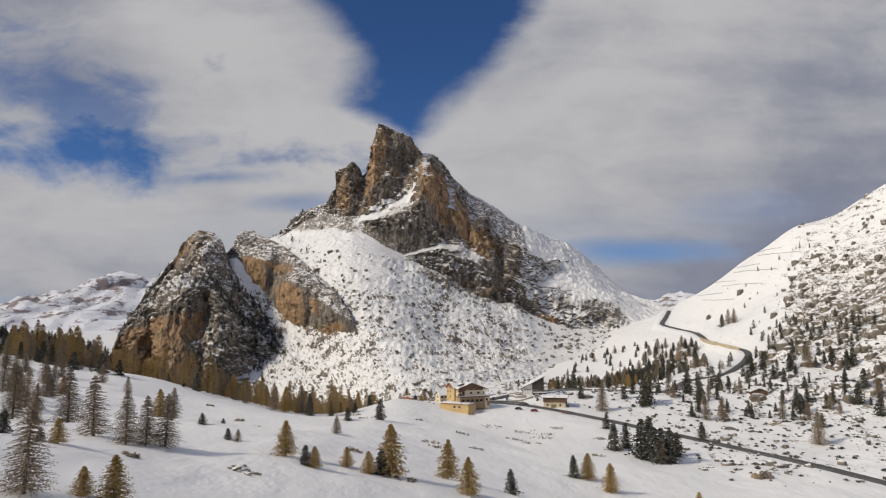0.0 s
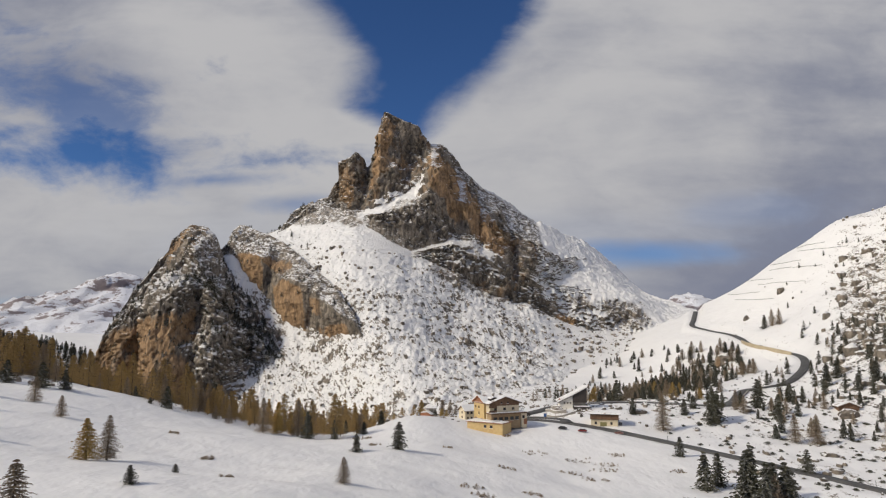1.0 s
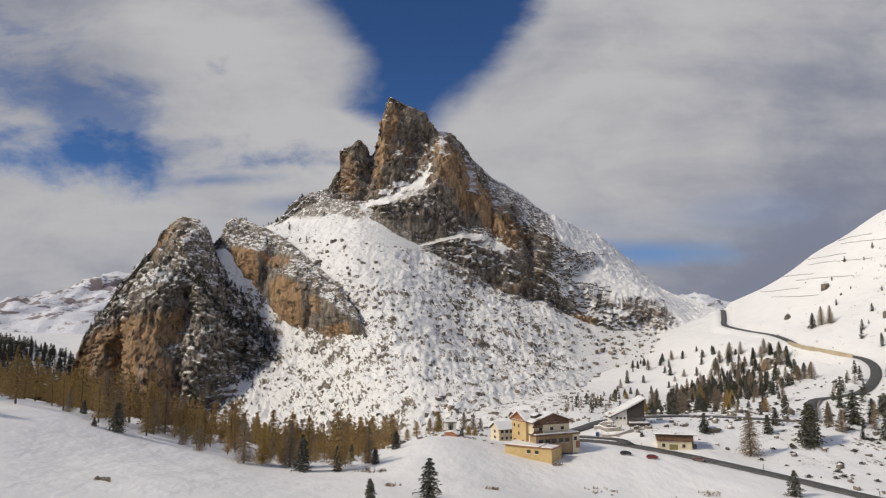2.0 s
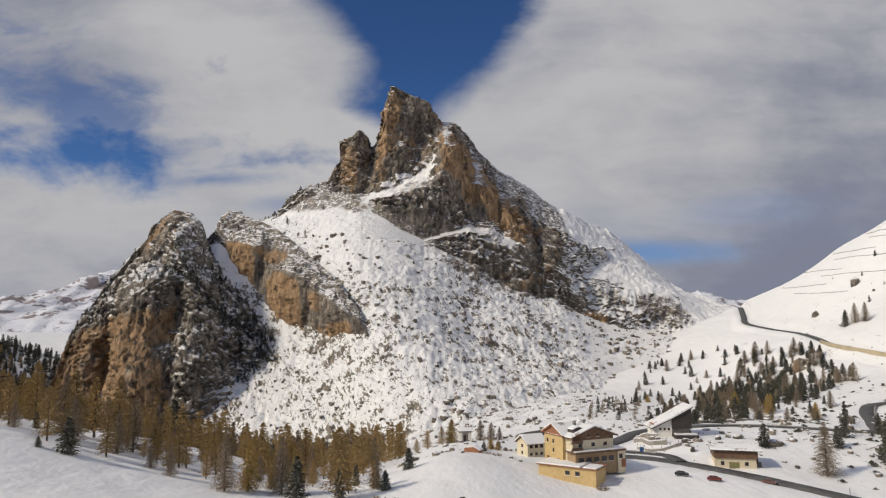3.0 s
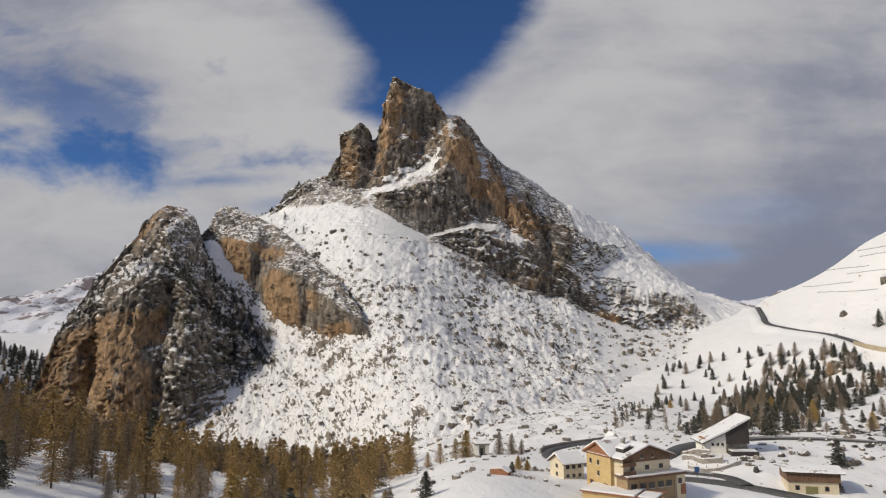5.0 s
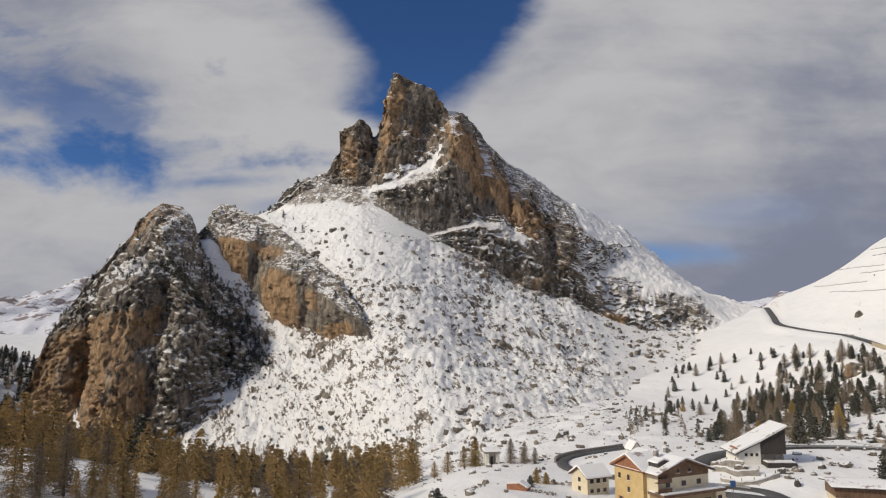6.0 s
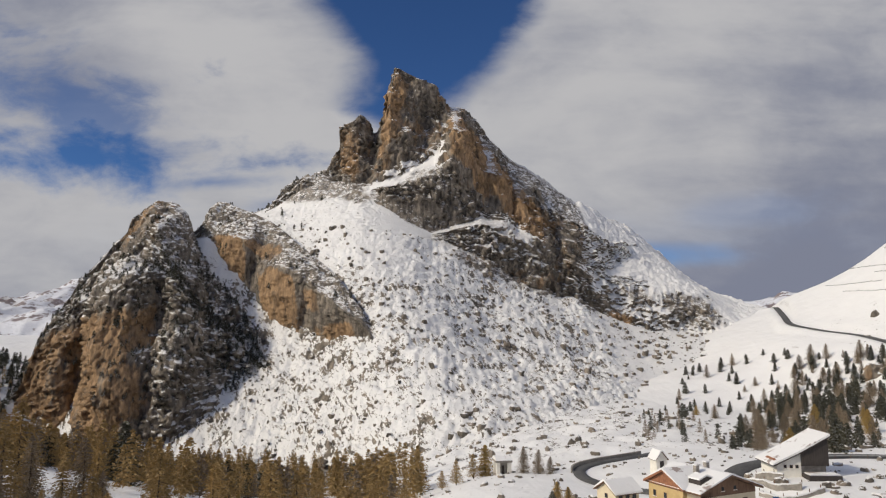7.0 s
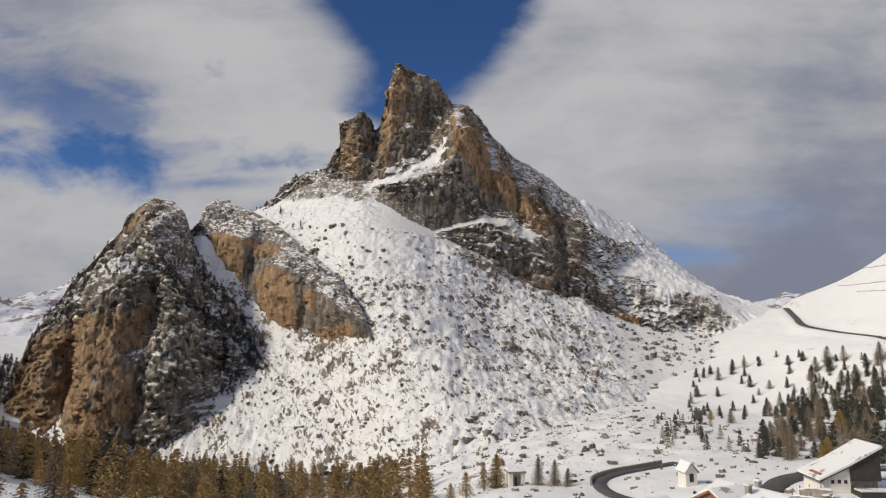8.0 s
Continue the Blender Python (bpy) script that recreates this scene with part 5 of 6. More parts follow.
# the roadside house: white below, boarded above
chalet = house("roadside_house", 56.8, 378, -14, "white plastered house with brown boarded upper storey and snowy roof", 17.4, 0.9)
part("wall", box(0, 13.5, 0, 8.5, -2, 3.7), M_CREAM, chalet, "cream plaster")
part("upper_storey", box(-0.35, 13.9, -0.5, 8.7, 3.7, 6.4), M_WOOD, chalet, "brown boards")
part("side_boarding", box(13.9, 14.0, -0.4, 8.6, 2.0, 6.3), M_DARKWOOD, chalet)
roof = part("roof", solid([(-1.4, 6.3), (4.2, 7.2), (10.0, 6.3), (10.0, 6.55), (4.2, 7.45), (-1.4, 6.55)], "x", -1.6, 15.2), M_DARKWOOD, chalet)
part("snow_cover", solid([(-1.5, 6.56), (4.2, 7.46), (10.1, 6.56), (9.9, 7.05), (4.2, 8.0), (-1.3, 7.05)], "x", -1.6, 15.1), M_SNOW, roof, "thick white snow")
for u in (2.4, 10.3):
    window(chalet, "y", 0, u, 1.2, 1.2, 1.4, -1, name="window")
part("garage_gate", box(4.6, 7.9, -0.08, 0.05, -0.3, 2.4), M_OLIVE, chalet, "olive green garage gate")
part("plinth", box(-0.15, 13.65, -0.35, 8.6, -2, 0.25), M_STONE, chalet)
stairs = part("stairs", solid([(0, -1.5), (4.0, -1.5), (4.0, 2.2), (3.2, 2.2), (3.2, 1.5), (2.4, 1.5), (2.4, 0.8), (1.6, 0.8), (1.6, 0.2), (0.8, 0.2), (0.8, -0.4), (0, -0.4)], "x", 13.9, 15.6), M_STONE, chalet)

# the lodge: one long snow roof rising to a tall dark boarded front
lodge = house("lodge", 50.6, 412.5, -3, "lodge with white wall, tall dark boarded front and sloping snow roof", 23.0, 1.0)
part("wall", solid([(-2.0, -4.5), (4.4, -4.5), (4.4, 5.2), (-2.0, 2.2)], "y", 0, 10), M_WHITE, lodge, "white plaster")
part("boarded_front", solid([(4.4, 1.9), (11.6, 1.9), (11.6, 9.2), (4.4, 5.3)], "y", -0.4, 10.2), M_DARKWOOD, lodge, "dark brown boards")
part("base_wall", box(4.4, 11.2, 0.6, 10, -4.5, 1.9), M_STONE, lodge)
roof = part("roof", solid([(-3.2, 1.7), (4.4, 5.3), (12.3, 9.6), (12.3, 9.9), (4.4, 5.6), (-3.2, 2.0)], "y", -0.9, 11), M_DARKWOOD, lodge)
part("snow_cover", solid([(-3.3, 2.0), (4.4, 5.62), (12.3, 9.9), (12.1, 10.4), (4.3, 6.1), (-3.2, 2.5)], "y", -0.8, 10.8), M_SNOW, roof, "thick white snow")
part("bare_roof_strip", solid([(-2.2, 2.97), (-1.6, 3.25), (-1.6, 3.4), (-2.2, 3.12)], "y", 1.0, 6.5), M_RUST, roof, "orange-brown bare roof strip")
for u in (0.2, 1.8, 3.3):
    window(lodge, "y", 0, u, 1.2, 0.8, 0.9, -1)
terrace = part("terrace", box(4.6, 13.0, -4.0, 0.5, -4.0, 0.0), M_DARKWOOD, lodge)
part("snow_cover", box(4.8, 12.8, -3.8, -0.4, 0.0, 0.4, 0.14), M_SNOW, terrace, "white snow")

# broken stone terraces below the lodge
def terrace_wall(pts, height):
    line = smooth_line(pts, 0.9)
    t = np.gradient(line, axis=0)
    t /= np.linalg.norm(t, axis=1)[:, None]
    top = tagged(new("terrace_wall"), "low curved terrace wall of rough stone capped with snow", "wall")
    qq = random.Random(len(line))
    for (lo, hi, half, mat, name) in ((-1.5, height, 0.35, M_STONE, "stonework"), (height, height + 0.3, 0.45, M_SNOW, "snow_cap")):
        bm = bmesh.new()
        rows = []
        for (x, y), (tx, ty) in zip(line, t):
            g, h = ground_z(x, y), qq.uniform(-0.12, 0.12)
            rows.append([bm.verts.new((x + ty * d, y - tx * d, g + z + h)) for d, z in ((-half, lo), (-half, hi), (half, hi), (half, lo))])
        for p, r in zip(rows, rows[1:]):
            for k_ in range(4):
                bm.faces.new((p[k_], p[(k_ + 1) % 4], r[(k_ + 1) % 4], r[k_]))
        bm.faces.new(rows[0])
        bm.faces.new(rows[-1][::-1])
        part(name, bm, mat, top)
    for x, y in line[::3]:
        g = ground_z(x, y) + height
        part("post", box(x - 0.08, x + 0.08, y - 0.08, y + 0.08, g, g + 1.0), M_WOOD, top)


terrace_wall([(41.5, 414), (42.5, 409), (45, 405), (50, 403)], 1.3)
terrace_wall([(44.5, 416), (46, 411.5), (48.5, 409)], 2.0)
terrace_wall([(40, 405), (43, 401), (48, 399.5), (54, 400)], 0.9)

# memorial chapel on its knoll
chapel = house("memorial_chapel", -20, 477, 8, "square stone memorial chapel with flat snowy cap", 9.0, 0.95)
part("plinth", box(-3.4, 3.4, -3.4, 3.4, -2, 1.0), M_STONE, chapel)
for sx in (-1, 1):
    for sy in (-1, 1):
        part("pillar", box(sx * 2.2 - 0.7, sx * 2.2 + 0.7, sy * 2.2 - 0.7, sy * 2.2 + 0.7, 1.0, 5.6), M_WHITE, chapel)
part("inner_wall", box(-1.9, 1.9, -1.0, 2.0, 1.0, 5.6), M_STONE, chapel)
part("doorway", box(-0.5, 0.5, -1.1, -0.9, 1.0, 4.2), M_DARKWOOD, chapel)
part("cornice", box(-3.3, 3.3, -3.3, 3.3, 5.6, 6.4, 0.1), M_STONE, chapel)
part("snow_cover", solid([(-3.4, 6.4), (3.4, 6.4), (2.0, 7.5), (-2.0, 7.5)], "x", -3.2, 3.2), M_SNOW, chapel, "white snow")

# little gabled chapel behind the hotel
kapelle = house("small_chapel", 26.4, 440, 10, "small white chapel with steep snowy gable roof", 19.0, 0.8)
part("wall", solid([(-2.2, -5), (2.2, -5), (2.2, 3.4), (0, 6.0), (-2.2, 3.4)], "y", 0, 5.5), M_WHITE, kapelle)
gable_roof(kapelle, "y", -2.2, 2.2, 0, 5.5, 3.5, 6.1, 0.6, 0.18, 0.3)
part("doorway", box(-0.8, 0.8, -0.1, 0.05, -0.3, 2.6), M_DARKWOOD, kapelle)

shed = house("wooden_shed", -20.5, 380, -25, "half-buried rust-brown wooden shed on the knoll", ground_z(-20.5, 380) - 0.4)
part("wall", solid([(-2.6, -1), (2.6, -1), (2.6, 1.0), (0.6, 2.0), (-2.6, 1.6)], "y", 0, 3.0), M_RUST, shed)
part("snow_cover", solid([(-2.7, 1.62), (0.6, 2.02), (2.7, 1.0), (2.6, 1.3), (0.6, 2.4), (-2.6, 2.0)], "y", 0.3, 3.1), M_SNOW, shed)

hut = house("hay_hut", 180, 390, -10, "small brown wooden hut with snow on its roof", ground_z(180, 390))
part("wall", solid([(0, -2), (9, -2), (9, 2.6), (4.5, 4.4), (0, 2.6)], "y", 0, 6), M_WOOD, hut)
gable_roof(hut, "y", 0, 9, 0, 6, 2.7, 4.5, 0.8)


# ---- cars ----
def car(x, y, turn, paint, label):
    top = tagged(new("car"), label, "car")
    top.matrix_basis = pose(x, y, ground_z(x, y) + 0.05, 0, 0, turn)
    top.scale = (0.92,) * 3
    bm = solid([(-2.15, 0.35), (2.15, 0.35), (2.2, 0.75), (1.35, 0.98), (0.7, 1.45), (-1.2, 1.48), (-1.95, 1.0), (-2.2, 0.85)], "y", -0.85, 0.85)
    bmesh.ops.bevel(bm, geom=bm.edges[:], offset=0.09, segments=2, affect="EDGES", clamp_overlap=True)
    body = part("body", bm, paint, top)
    part("windscreen", solid([(1.28, 1.03), (0.74, 1.40), (0.78, 1.42), (1.36, 1.05)], "y", -0.7, 0.7), M_GLASS, body)
    for sy in (-1, 1):
        part("side_window", solid([(-1.5, 1.02), (1.1, 1.02), (0.65, 1.36), (-1.15, 1.38)], "y", sy * 0.84, sy * 0.865), M_GLASS, body)
    for wx in (-1.35, 1.35):
        for sy in (-0.82, 0.82):
            bm = bmesh.new()
            bmesh.ops.create_cone(bm, cap_ends=True, segments=14, radius1=0.33, radius2=0.33, depth=0.2, matrix=pose(wx, sy, 0.33, 90, 0, 0))
            wheel = part("wheel", bm, M_DARKWOOD, top)
            bm = bmesh.new()
            bmesh.ops.create_cone(bm, cap_ends=True, segments=10, radius1=0.18, radius2=0.18, depth=0.22, matrix=pose(wx, sy, 0.33, 90, 0, 0))
            part("rim", bm, M_METAL, wheel)
    for sy in (-0.6, 0.6):
        part("headlight", box(2.08, 2.2, sy - 0.18, sy + 0.18, 0.62, 0.78), M_WHITE, body)
    return top


M_BLACKCAR = material("black_car_paint", plain((0.012, 0.012, 0.014), (0.02, 0.02, 0.022), 1.0, 0.0), 0.25)
M_REDCAR = material("red_car_paint", plain((0.12, 0.012, 0.012), (0.16, 0.016, 0.016), 1.0, 0.0), 0.25)
M_BROWNCAR = material("brown_car_paint", plain((0.12, 0.05, 0.04), (0.15, 0.06, 0.05), 1.0, 0.0), 0.3)
car(41.0, 363.5, -22, M_BLACKCAR, "black car parked in the snow beside the road")
car(49.0, 359.5, -22, M_REDCAR, "dark red car parked in the snow beside the road")
car(65.5, 361.0, -42, M_BROWNCAR, "brown car on the cleared road")


# ---- walls, rails and poles along the roads ----
def road_wall(name, road_name, t0, t1, side, base, height, thick, mat, label, category):
    line, z, width = road_lines[road_name]
    n = len(line)
    idx = range(int(t0 * n), int(t1 * n))
    t = np.gradient(line, axis=0)
    t /= np.linalg.norm(t, axis=1)[:, None]
    bm = bmesh.new()
    rows = []
    for i in idx:
        nx, ny = t[i, 1] * side, -t[i, 0] * side
        a, b = width / 2 + 0.4, width / 2 + 0.4 + thick
        rows.append([bm.verts.new((line[i, 0] + nx * d, line[i, 1] + ny * d, z[i] + h)) for d, h in ((a, base), (a, height), (b, height), (b, base))])
    for p, q in zip(rows, rows[1:]):
        for k_ in range(4):
            bm.faces.new((p[k_], p[(k_ + 1) % 4], q[(k_ + 1) % 4], q[k_]))
    bm.faces.new(rows[0])
    bm.faces.new(rows[-1])
    me = bpy.data.meshes.new(name)
    bmesh.ops.recalc_face_normals(bm, faces=bm.faces)
    bm.to_mesh(me)
    bm.free()
    me.materials.append(mat)
    return tagged(new(name, me), label, category, kind="structure")


def rail(road_name, t0, t1, side, label):
    """A guard rail: a beam on posts."""
    line, z, width = road_lines[road_name]
    n = len(line)
    idx = list(range(int(t0 * n), int(t1 * n)))
    top = tagged(new("guard_rail"), label, "guard rail")
    t = np.gradient(line, axis=0)
    t /= np.linalg.norm(t, axis=1)[:, None]
    pts = [Vector((line[i, 0] + t[i, 1] * side * (width / 2 + 0.5), line[i, 1] - t[i, 0] * side * (width / 2 + 0.5), z[i])) for i in idx]
    bm = bmesh.new()
    rows = [[bm.verts.new((p.x, p.y, p.z + h)) for h in (0.5, 0.85)] + [bm.verts.new((p.x + 0.08, p.y + 0.08, p.z + h)) for h in (0.85, 0.5)] for p in pts]
    for p, q in zip(rows, rows[1:]):
        for k_ in range(4):
            bm.faces.new((p[k_], p[(k_ + 1) % 4], q[(k_ + 1) % 4], q[k_]))
    part("beam", bm, M_METAL, top)
    for p in pts[::2]:
        part("post", box(p.x - 0.06, p.x + 0.06, p.y - 0.06, p.y + 0.06, p.z - 0.6, p.z + 0.8), M_WOOD, top)
    return top


M_SANDSTONE = material("tan_stone", plain((0.36, 0.30, 0.20), (0.50, 0.42, 0.29), 0.9, 0.08))
road_wall("retaining_wall", "pass_road", 0.415, 0.515, -1, -5.0, 1.8, 0.8, M_SANDSTONE, "tan stone retaining wall below the pass road", "wall")
road_wall("retaining_wall", "pass_road", 0.17, 0.25, 1, -2.0, 0.5, 0.6, M_STONE, "low stone wall along the road", "wall")
road_wall("retaining_wall", "back_road", 0.62, 0.97, -1, -1.0, 1.1, 0.6, M_STONE, "low stone wall along the road bend", "wall")
rail("pass_road", 0.06, 0.13, 1, "weathered guard rail beside the road")
rail("back_road", 0.10, 0.30, -1, "weathered guard rail beside the road")


def pole(x, y, h, label, sign=None):
    top = tagged(new("road_post"), label, "post")
    top.matrix_basis = pose(x, y, ground_z(x, y))
    part("shaft", box(-0.06, 0.06, -0.06, 0.06, -0.5, h), M_DARKWOOD, top)
    if sign:
        part("sign_plate", box(-0.7, 0.7, -0.12, -0.07, h - 1.6, h), sign, top)


M_BLUE = material("blue_sign", plain((0.03, 0.09, 0.24), (0.04, 0.11, 0.28), 1.0, 0.0), 0.5)
pole(37.5, 391.5, 3.2, "blue road sign on a post", M_BLUE)
pole(29.5, 392.0, 3.4, "dark sign board on a post", M_DARKWOOD)
pole(70.0, 381.0, 6.0, "thin dark pole beside the house")
for x, y in ((79, 349), (100, 322), (126, 285), (145, 246)):
    pole(x + 5, y + 4, 2.2, "snow marker post beside the road")


# ---- avalanche barriers along the hillside, standing in for shadowed terrace edges ----
def barrier(level, y0, y1):
    top = tagged(new("avalanche_barrier"), "long low avalanche barrier across the snowy slope, grey for its shadowed edge", "barrier", group="avalanche barriers on the slope")
    pts = []
    for y in np.arange(y0, y1, 5.0):
        x = next((x for x in np.arange(290, 480, 0.7) if ground_z(x, y) > level + 0.03 * (y - y0) + 0.5 * math.sin(y * 0.05 + level)), None)
        if x is not None:
            pts.append(Vector((x, y, ground_z(x, y))))
    bm = bmesh.new()
    rows = [[bm.verts.new((p.x + dx, p.y, p.z + h)) for dx, h in ((0, 0.0), (-0.3, 0.55), (-0.1, 0.55), (0.3, 0.0))] for p in pts]
    for p, q_ in zip(rows, rows[1:]):
        for k_ in range(4):
            bm.faces.new((p[k_], p[(k_ + 1) % 4], q_[(k_ + 1) % 4], q_[k_]))
    # The grey face draws the shadow line of a terrace edge.
    part("slatted_face", bm, M_METAL, top)
    for p in pts[::3]:
        part("post", box(p.x - 0.1, p.x + 0.1, p.y - 0.1, p.y + 0.1, p.z - 0.8, p.z + 1.1), M_METAL, top)


for level, y0, y1 in ((97, 760, 850), (106, 800, 900), (114, 740, 830), (122, 800, 890), (131, 740, 840), (140, 780, 860), (150, 730, 810), (158, 770, 830)):
    barrier(level, y0, y1)


# ---- stones ----
def stones(name, places, mat, label, seed):
    """Angular half-buried stones: (x, y, z, size)."""
    q = np.random.RandomState(seed)
    bm = bmesh.new()
    bmesh.ops.create_icosphere(bm, subdivisions=1, radius=1.0)
    base = np.array([v.co[:] for v in bm.verts])
    faces = np.array([[v.index for v in f.verts] for f in bm.faces])
    bm.free()
    verts, tris = [], []
    for i, (x, y, z, sc) in enumerate(places):
        v = base * (0.55 + 0.9 * q.rand(len(base), 1)) * (sc * np.array([0.7 + 0.5 * q.rand(), 0.7 + 0.5 * q.rand(), 0.8 + 0.7 * q.rand()]))
        a = q.rand() * 6.28
        c, d = math.cos(a), math.sin(a)
        verts.append(np.stack([v[:, 0] * c - v[:, 1] * d + x, v[:, 0] * d + v[:, 1] * c + y, v[:, 2] + z], 1))
        tris.append(faces + i * len(base))
    me = mesh_from(name, np.concatenate(verts), np.concatenate(tris), mat, False)
    for key in ("warm", "bare", "stony", "dust"):
        attribute(me, key, np.full(len(me.vertices), {"warm": -0.25, "bare": 0.35, "stony": 0.3, "dust": 0.0}[key]))
    return tagged(new(name, me), label, "stones", kind="stuff")


q = np.random.RandomState(5)
lower = main[-155:].reshape(-1, 3)
lower = lower[(lower[:, 0] > -250) & (lower[:, 0] < 260)]
pick = lower[q.choice(len(lower), 2000, replace=False)]
large = lower[q.choice(len(lower), 170, replace=False)]
stones("scree_blocks", [(x, y, z, 1.6 + 2.6 * q.rand() ** 2.5) for x, y, z in large], M_MOUNTAIN, "large dark blocks fallen onto the snowy scree", 8)
stones("scree_boulders", [(x, y, z + 0.1, 0.4 + 2.4 * q.rand() ** 6) for x, y, z in pick], M_MOUNTAIN, "grey boulders half buried in the snow of the scree", 6)
hill = []
while len(hill) < 2200:
    x, y = q.uniform(190, 480), q.uniform(300, 860)
    i, j = int((x - GX[0]) / STEP), int((y - GY[0]) / STEP)
    if q.rand() < HILL[j, i] ** 2 * 1.2:
        hill.append((x, y, ground_z(x, y), 0.5 + 4.4 * q.rand() ** 4))
for _ in range(700):
    x, y = q.uniform(85, 250), q.uniform(215, 480)
    i, j = int((x - GX[0]) / STEP), int((y - GY[0]) / STEP)
    if q.rand() < max(VALLEY[j, i], HILL[j, i]):
        hill.append((x, y, ground_z(x, y), 0.35 + 1.7 * q.rand() ** 3))
for _ in range(550):
    x, y = q.uniform(-60, 110), q.uniform(505, 800)
    hill.append((x, y, ground_z(x, y), 0.4 + 2.0 * q.rand() ** 3))
for _ in range(420):
    x, y = q.uniform(-50, 120), q.uniform(375, 505)
    if np.min(np.hypot(ROAD_POINTS[:, 0] - x, ROAD_POINTS[:, 1] - y)) > 6:
        hill.append((x, y, ground_z(x, y) - 0.1, 0.25 + 1.3 * q.rand() ** 3))
stones("hillside_boulders", hill, M_MOUNTAIN, "grey boulders on the snowy hillside", 7)


def boulder(x, y, sx, sy, sz, seed, label, warm=0.12):
    bm = bmesh.new()
    bmesh.ops.create_icosphere(bm, subdivisions=3, radius=1.0)
    at_ = np.array([v.co[:] for v in bm.verts]) + seed
    swell = blocks(at_, 0.9) * 0.5 + fractal(at_, 0.6, 2) * 0.4
    for v, w in zip(bm.verts, swell):
        v.co = Vector((v.co.x * sx, v.co.y * sy, v.co.z * sz)) * (1 + float(w))
    me = bpy.data.meshes.new("boulder")
    bm.to_mesh(me)
    bm.free()
    me.materials.append(M_MOUNTAIN)
    for key in ("warm", "bare", "stony", "dust"):
        attribute(me, key, np.full(len(me.vertices), {"warm": warm, "bare": 0.3, "stony": 0.2, "dust": 0.0}[key]))
    ob = tagged(new("boulder", me), label, "boulder")
    ob.matrix_basis = pose(x, y, ground_z(x, y))
    return ob


boulder(113, 241, 3.4, 2.4, 2.6, 1, "large tan boulder in the snow", 0.4)
boulder(47, 408, 2.2, 1.6, 1.6, 2, "tan boulder beside the road", 0.4)
boulder(86, 400, 4.0, 2.4, 1.8, 3, "tan boulder capped with snow")
boulder(241, 664, 9, 5, 8, 4, "large tan rock standing among the spruces", 0.6)
for i, (x, y, sc) in enumerate(((-35.4, 118.4, 1.0), (-32.8, 119, 0.6), (-36.8, 119.5, 0.75), (-33.5, 116.6, 0.45), (-168, 306, 1.6), (-160, 305, 1.4), (-154, 304, 1.5), (-147, 303, 1.2), (-174, 308, 1.3))):
    boulder(x, y, 1.5 * sc, 1.2 * sc, 1.0 * sc, 10 + i, "dark rock showing through the snow")
for i, (x, y, sc) in enumerate(((57.1, 403.0, 1.5), (61.5, 404.5, 1.1), (55.8, 398.5, 0.9), (64, 401, 0.8), (78, 409, 1.4), (75, 411, 1.0), (46, 424, 1.0))):
    boulder(x, y, 1.4 * sc, 1.0 * sc, 1.0 * sc, 70 + i, "tan boulder in the snow beside the road", 0.3)
boulder(181, 383, 6, 3, 4.0, 5, "dark boulder below the hut")
for i, (x, y, sc) in enumerate(((196, 366, 3.6), (203, 372, 2.6), (237, 426, 3.4), (128, 258, 1.5), (133, 262, 1.2), (122, 250, 1.0), (140, 330, 2.0), (96, 250, 1.3), (101, 256, 1.0), (168, 340, 2.2), (225, 380, 3.0), (260, 440, 3.6), (205, 332, 2.0))):
    boulder(x, y, 1.5 * sc, 1.1 * sc, 0.85 * sc, 40 + i, "dark grey boulder half buried in snow")


# ---- low shrubs and grass tufts ----
def tuft(x, y, r, seed):
    """A low spreading bush, half buried."""
    rr = random.Random(seed)
    verts, faces, off = [], [], 0
    for i in range(18):
        a, d = rr.uniform(0, 6.28), r * math.sqrt(rr.random())
        bx, by = math.cos(a) * d * 1.9, math.sin(a) * d * 1.3
        v, f = needles(rr, rr.uniform(0.4, 1.0), rr.uniform(0.4, 0.8), 5, 6, 3, 0.09, 0.05, -0.2)
        verts.append(v + np.array([bx, by, ground_z(x + bx, y + by) - ground_z(x, y) - 0.05]))
        faces.append(f + off)
        off += len(v)
    top = tagged(new("shrub", mesh_from("shrub", np.concatenate(verts), np.concatenate(faces), M_BARE, False)), "low bare shrub poking through the snow", "shrub", group="shrubs on the meadow")
    top.matrix_basis = pose(x, y, ground_z(x, y))


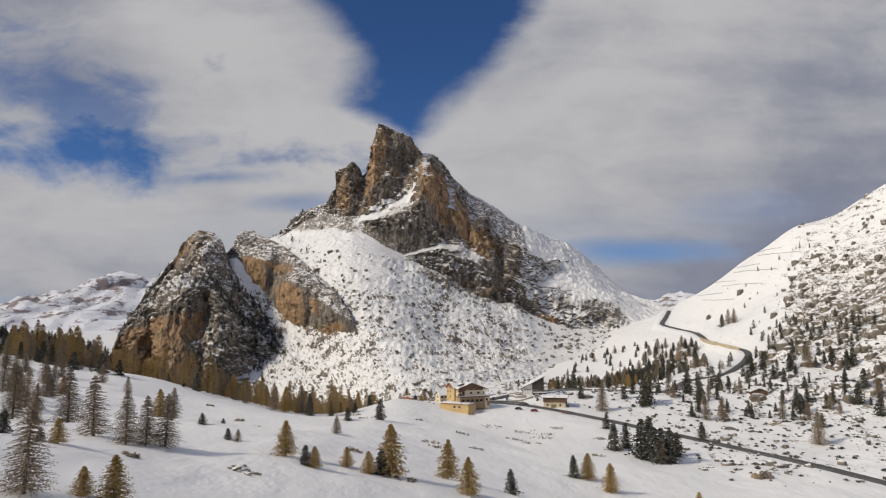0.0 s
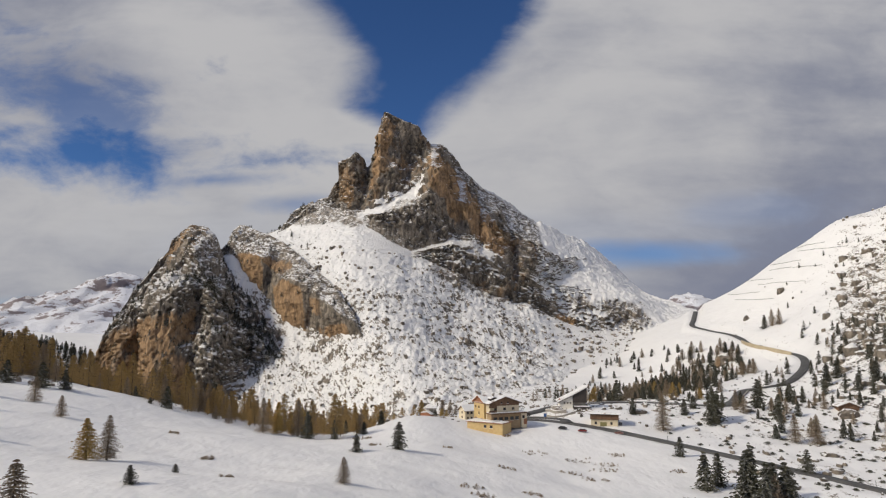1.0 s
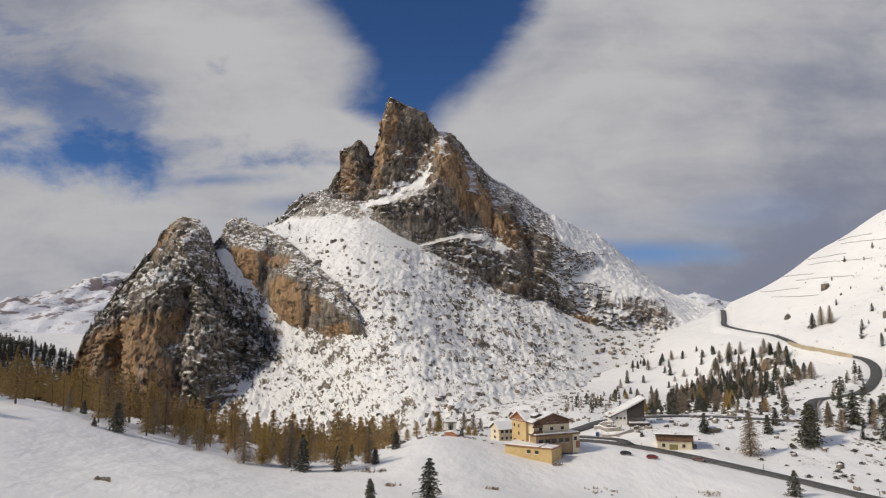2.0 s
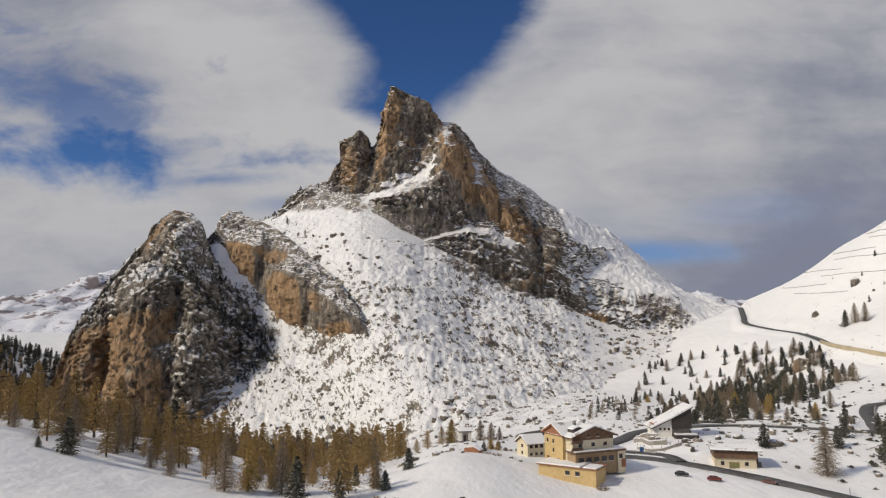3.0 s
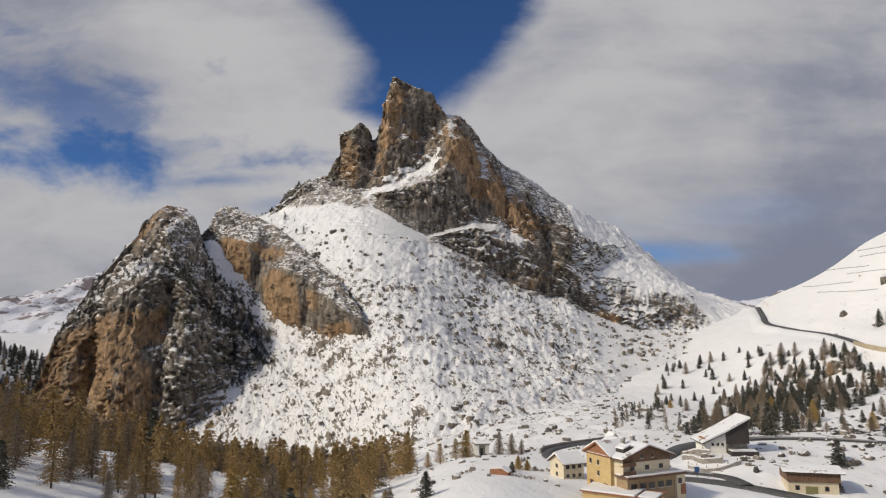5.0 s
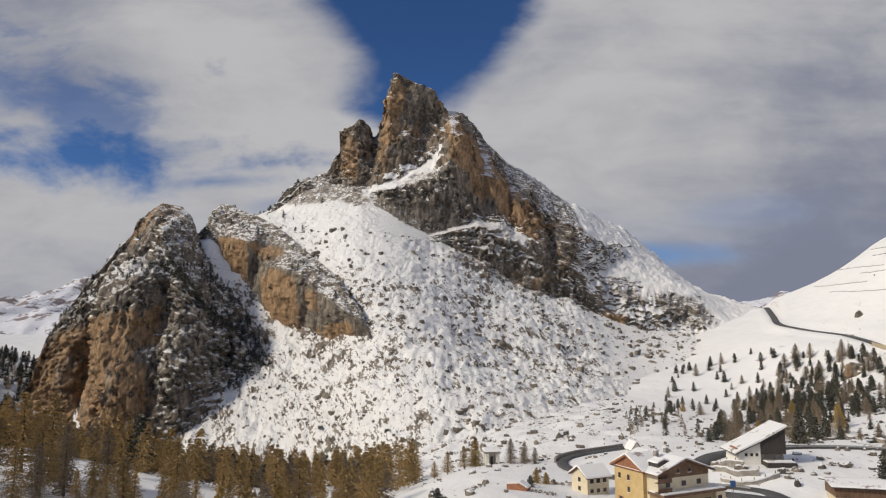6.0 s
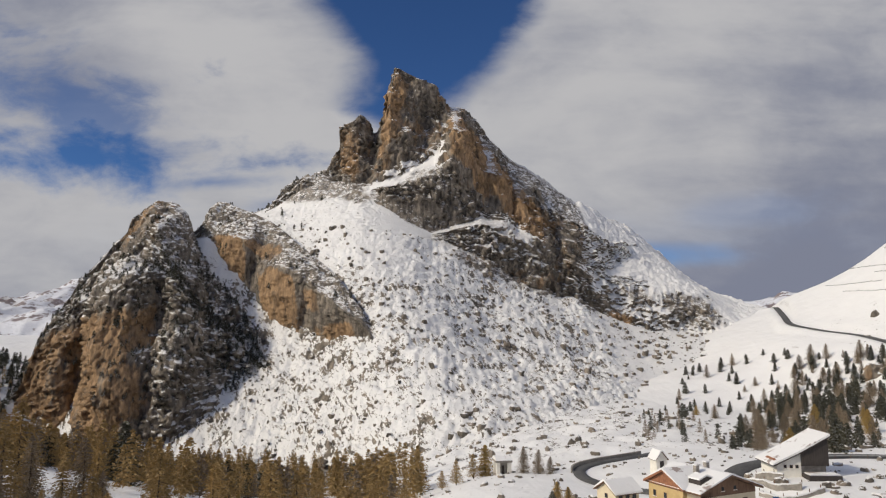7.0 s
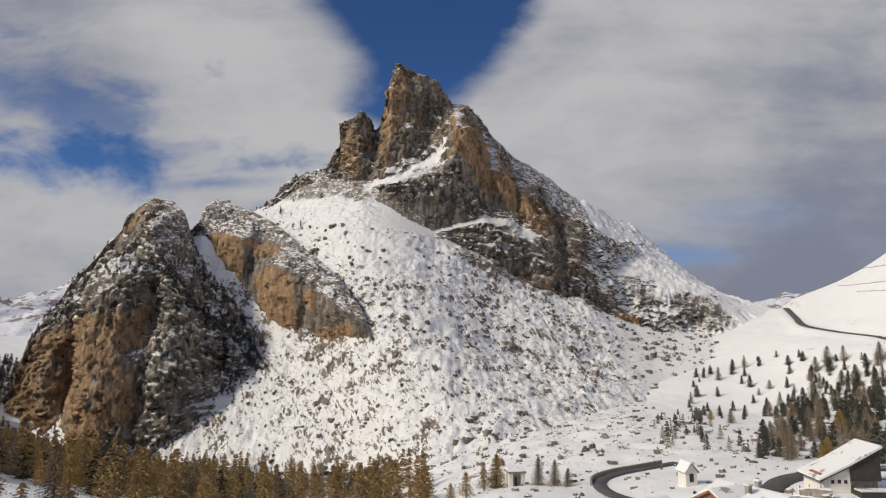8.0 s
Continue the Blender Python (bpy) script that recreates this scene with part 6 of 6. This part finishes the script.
for i, (x, y, r) in enumerate(((23.5, 326, 2.6), (39, 318, 3.4), (44, 300, 2.8), (36.7, 281, 2.4), (-4.8, 239, 1.8), (-2, 232, 1.6), (-8.4, 146, 1.6), (12, 246, 1.5), (60, 262, 1.4), (-46, 330, 2.0), (-43, 327, 1.6), (-22, 170, 0.9), (-60, 140, 0.8), (-52, 112, 0.9), (30, 290, 2.2), (48, 310, 2.6), (55, 325, 1.8), (8, 275, 1.4), (-10, 300, 1.2), (70, 300, 1.6), (90, 300, 1.5), (100, 285, 1.3), (-36, 300, 1.1), (-55, 200, 0.8), (-70, 230, 1.0), (-90, 260, 1.0), (15, 352, 1.2), (-14, 380, 1.6), (-30, 395, 1.6), (-6, 400, 1.4))):
    tuft(x, y, r, 100 + i)

# ---- small trees clinging to the ledges of the cliffs ----
ledge_trees = []
for grid_, count, sel in ((spur, 700, lambda p: (p[:, :, 2] > 25) & (p[:, :, 2] < 175)), (spur, 700, lambda p: (p[:, :, 0] > -315) & (p[:, :, 2] > 8) & (p[:, :, 2] < 125)), (knob, 60, lambda p: p[:, :, 2] > 90), (main, 70, lambda p: (p[:, :, 0] < -170) & (p[:, :, 2] > 170) & (p[:, :, 1] < 985))):
    st = steepness(grid_)
    ok = np.argwhere((st < 0.62) & sel(grid_))
    for r_, c_ in ok[q.choice(len(ok), min(count, len(ok)), replace=False)]:
        ledge_trees.append((*grid_[r_, c_], q.uniform(0.3, 0.75)))
M_DUSTED = material("snow_dusted_needles", foliage((0.030, 0.031, 0.019), (0.080, 0.072, 0.040), 0.75), 0.9)
base_v, base_f = needles(random.Random(31), 8, 3.6, 8, 7, 3, 0.72, 0.03, 0.35)
verts, faces = [], []
for i, (x, y, z, sc) in enumerate(ledge_trees):
    verts.append(base_v * sc + np.array([x, y, z - 0.4]))
    faces.append(base_f + i * len(base_v))
tagged(new("ledge_trees", mesh_from("ledge_trees", np.concatenate(verts), np.concatenate(faces), M_DUSTED, False)), "small dark spruces clinging to the rock ledges", "trees", kind="stuff")

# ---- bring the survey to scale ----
for me in bpy.data.meshes:
    me.transform(Matrix.Scale(SCALE, 4))
for ob in scene.objects:
    if ob.type in {"MESH", "EMPTY"}:
        ob.location *= SCALE
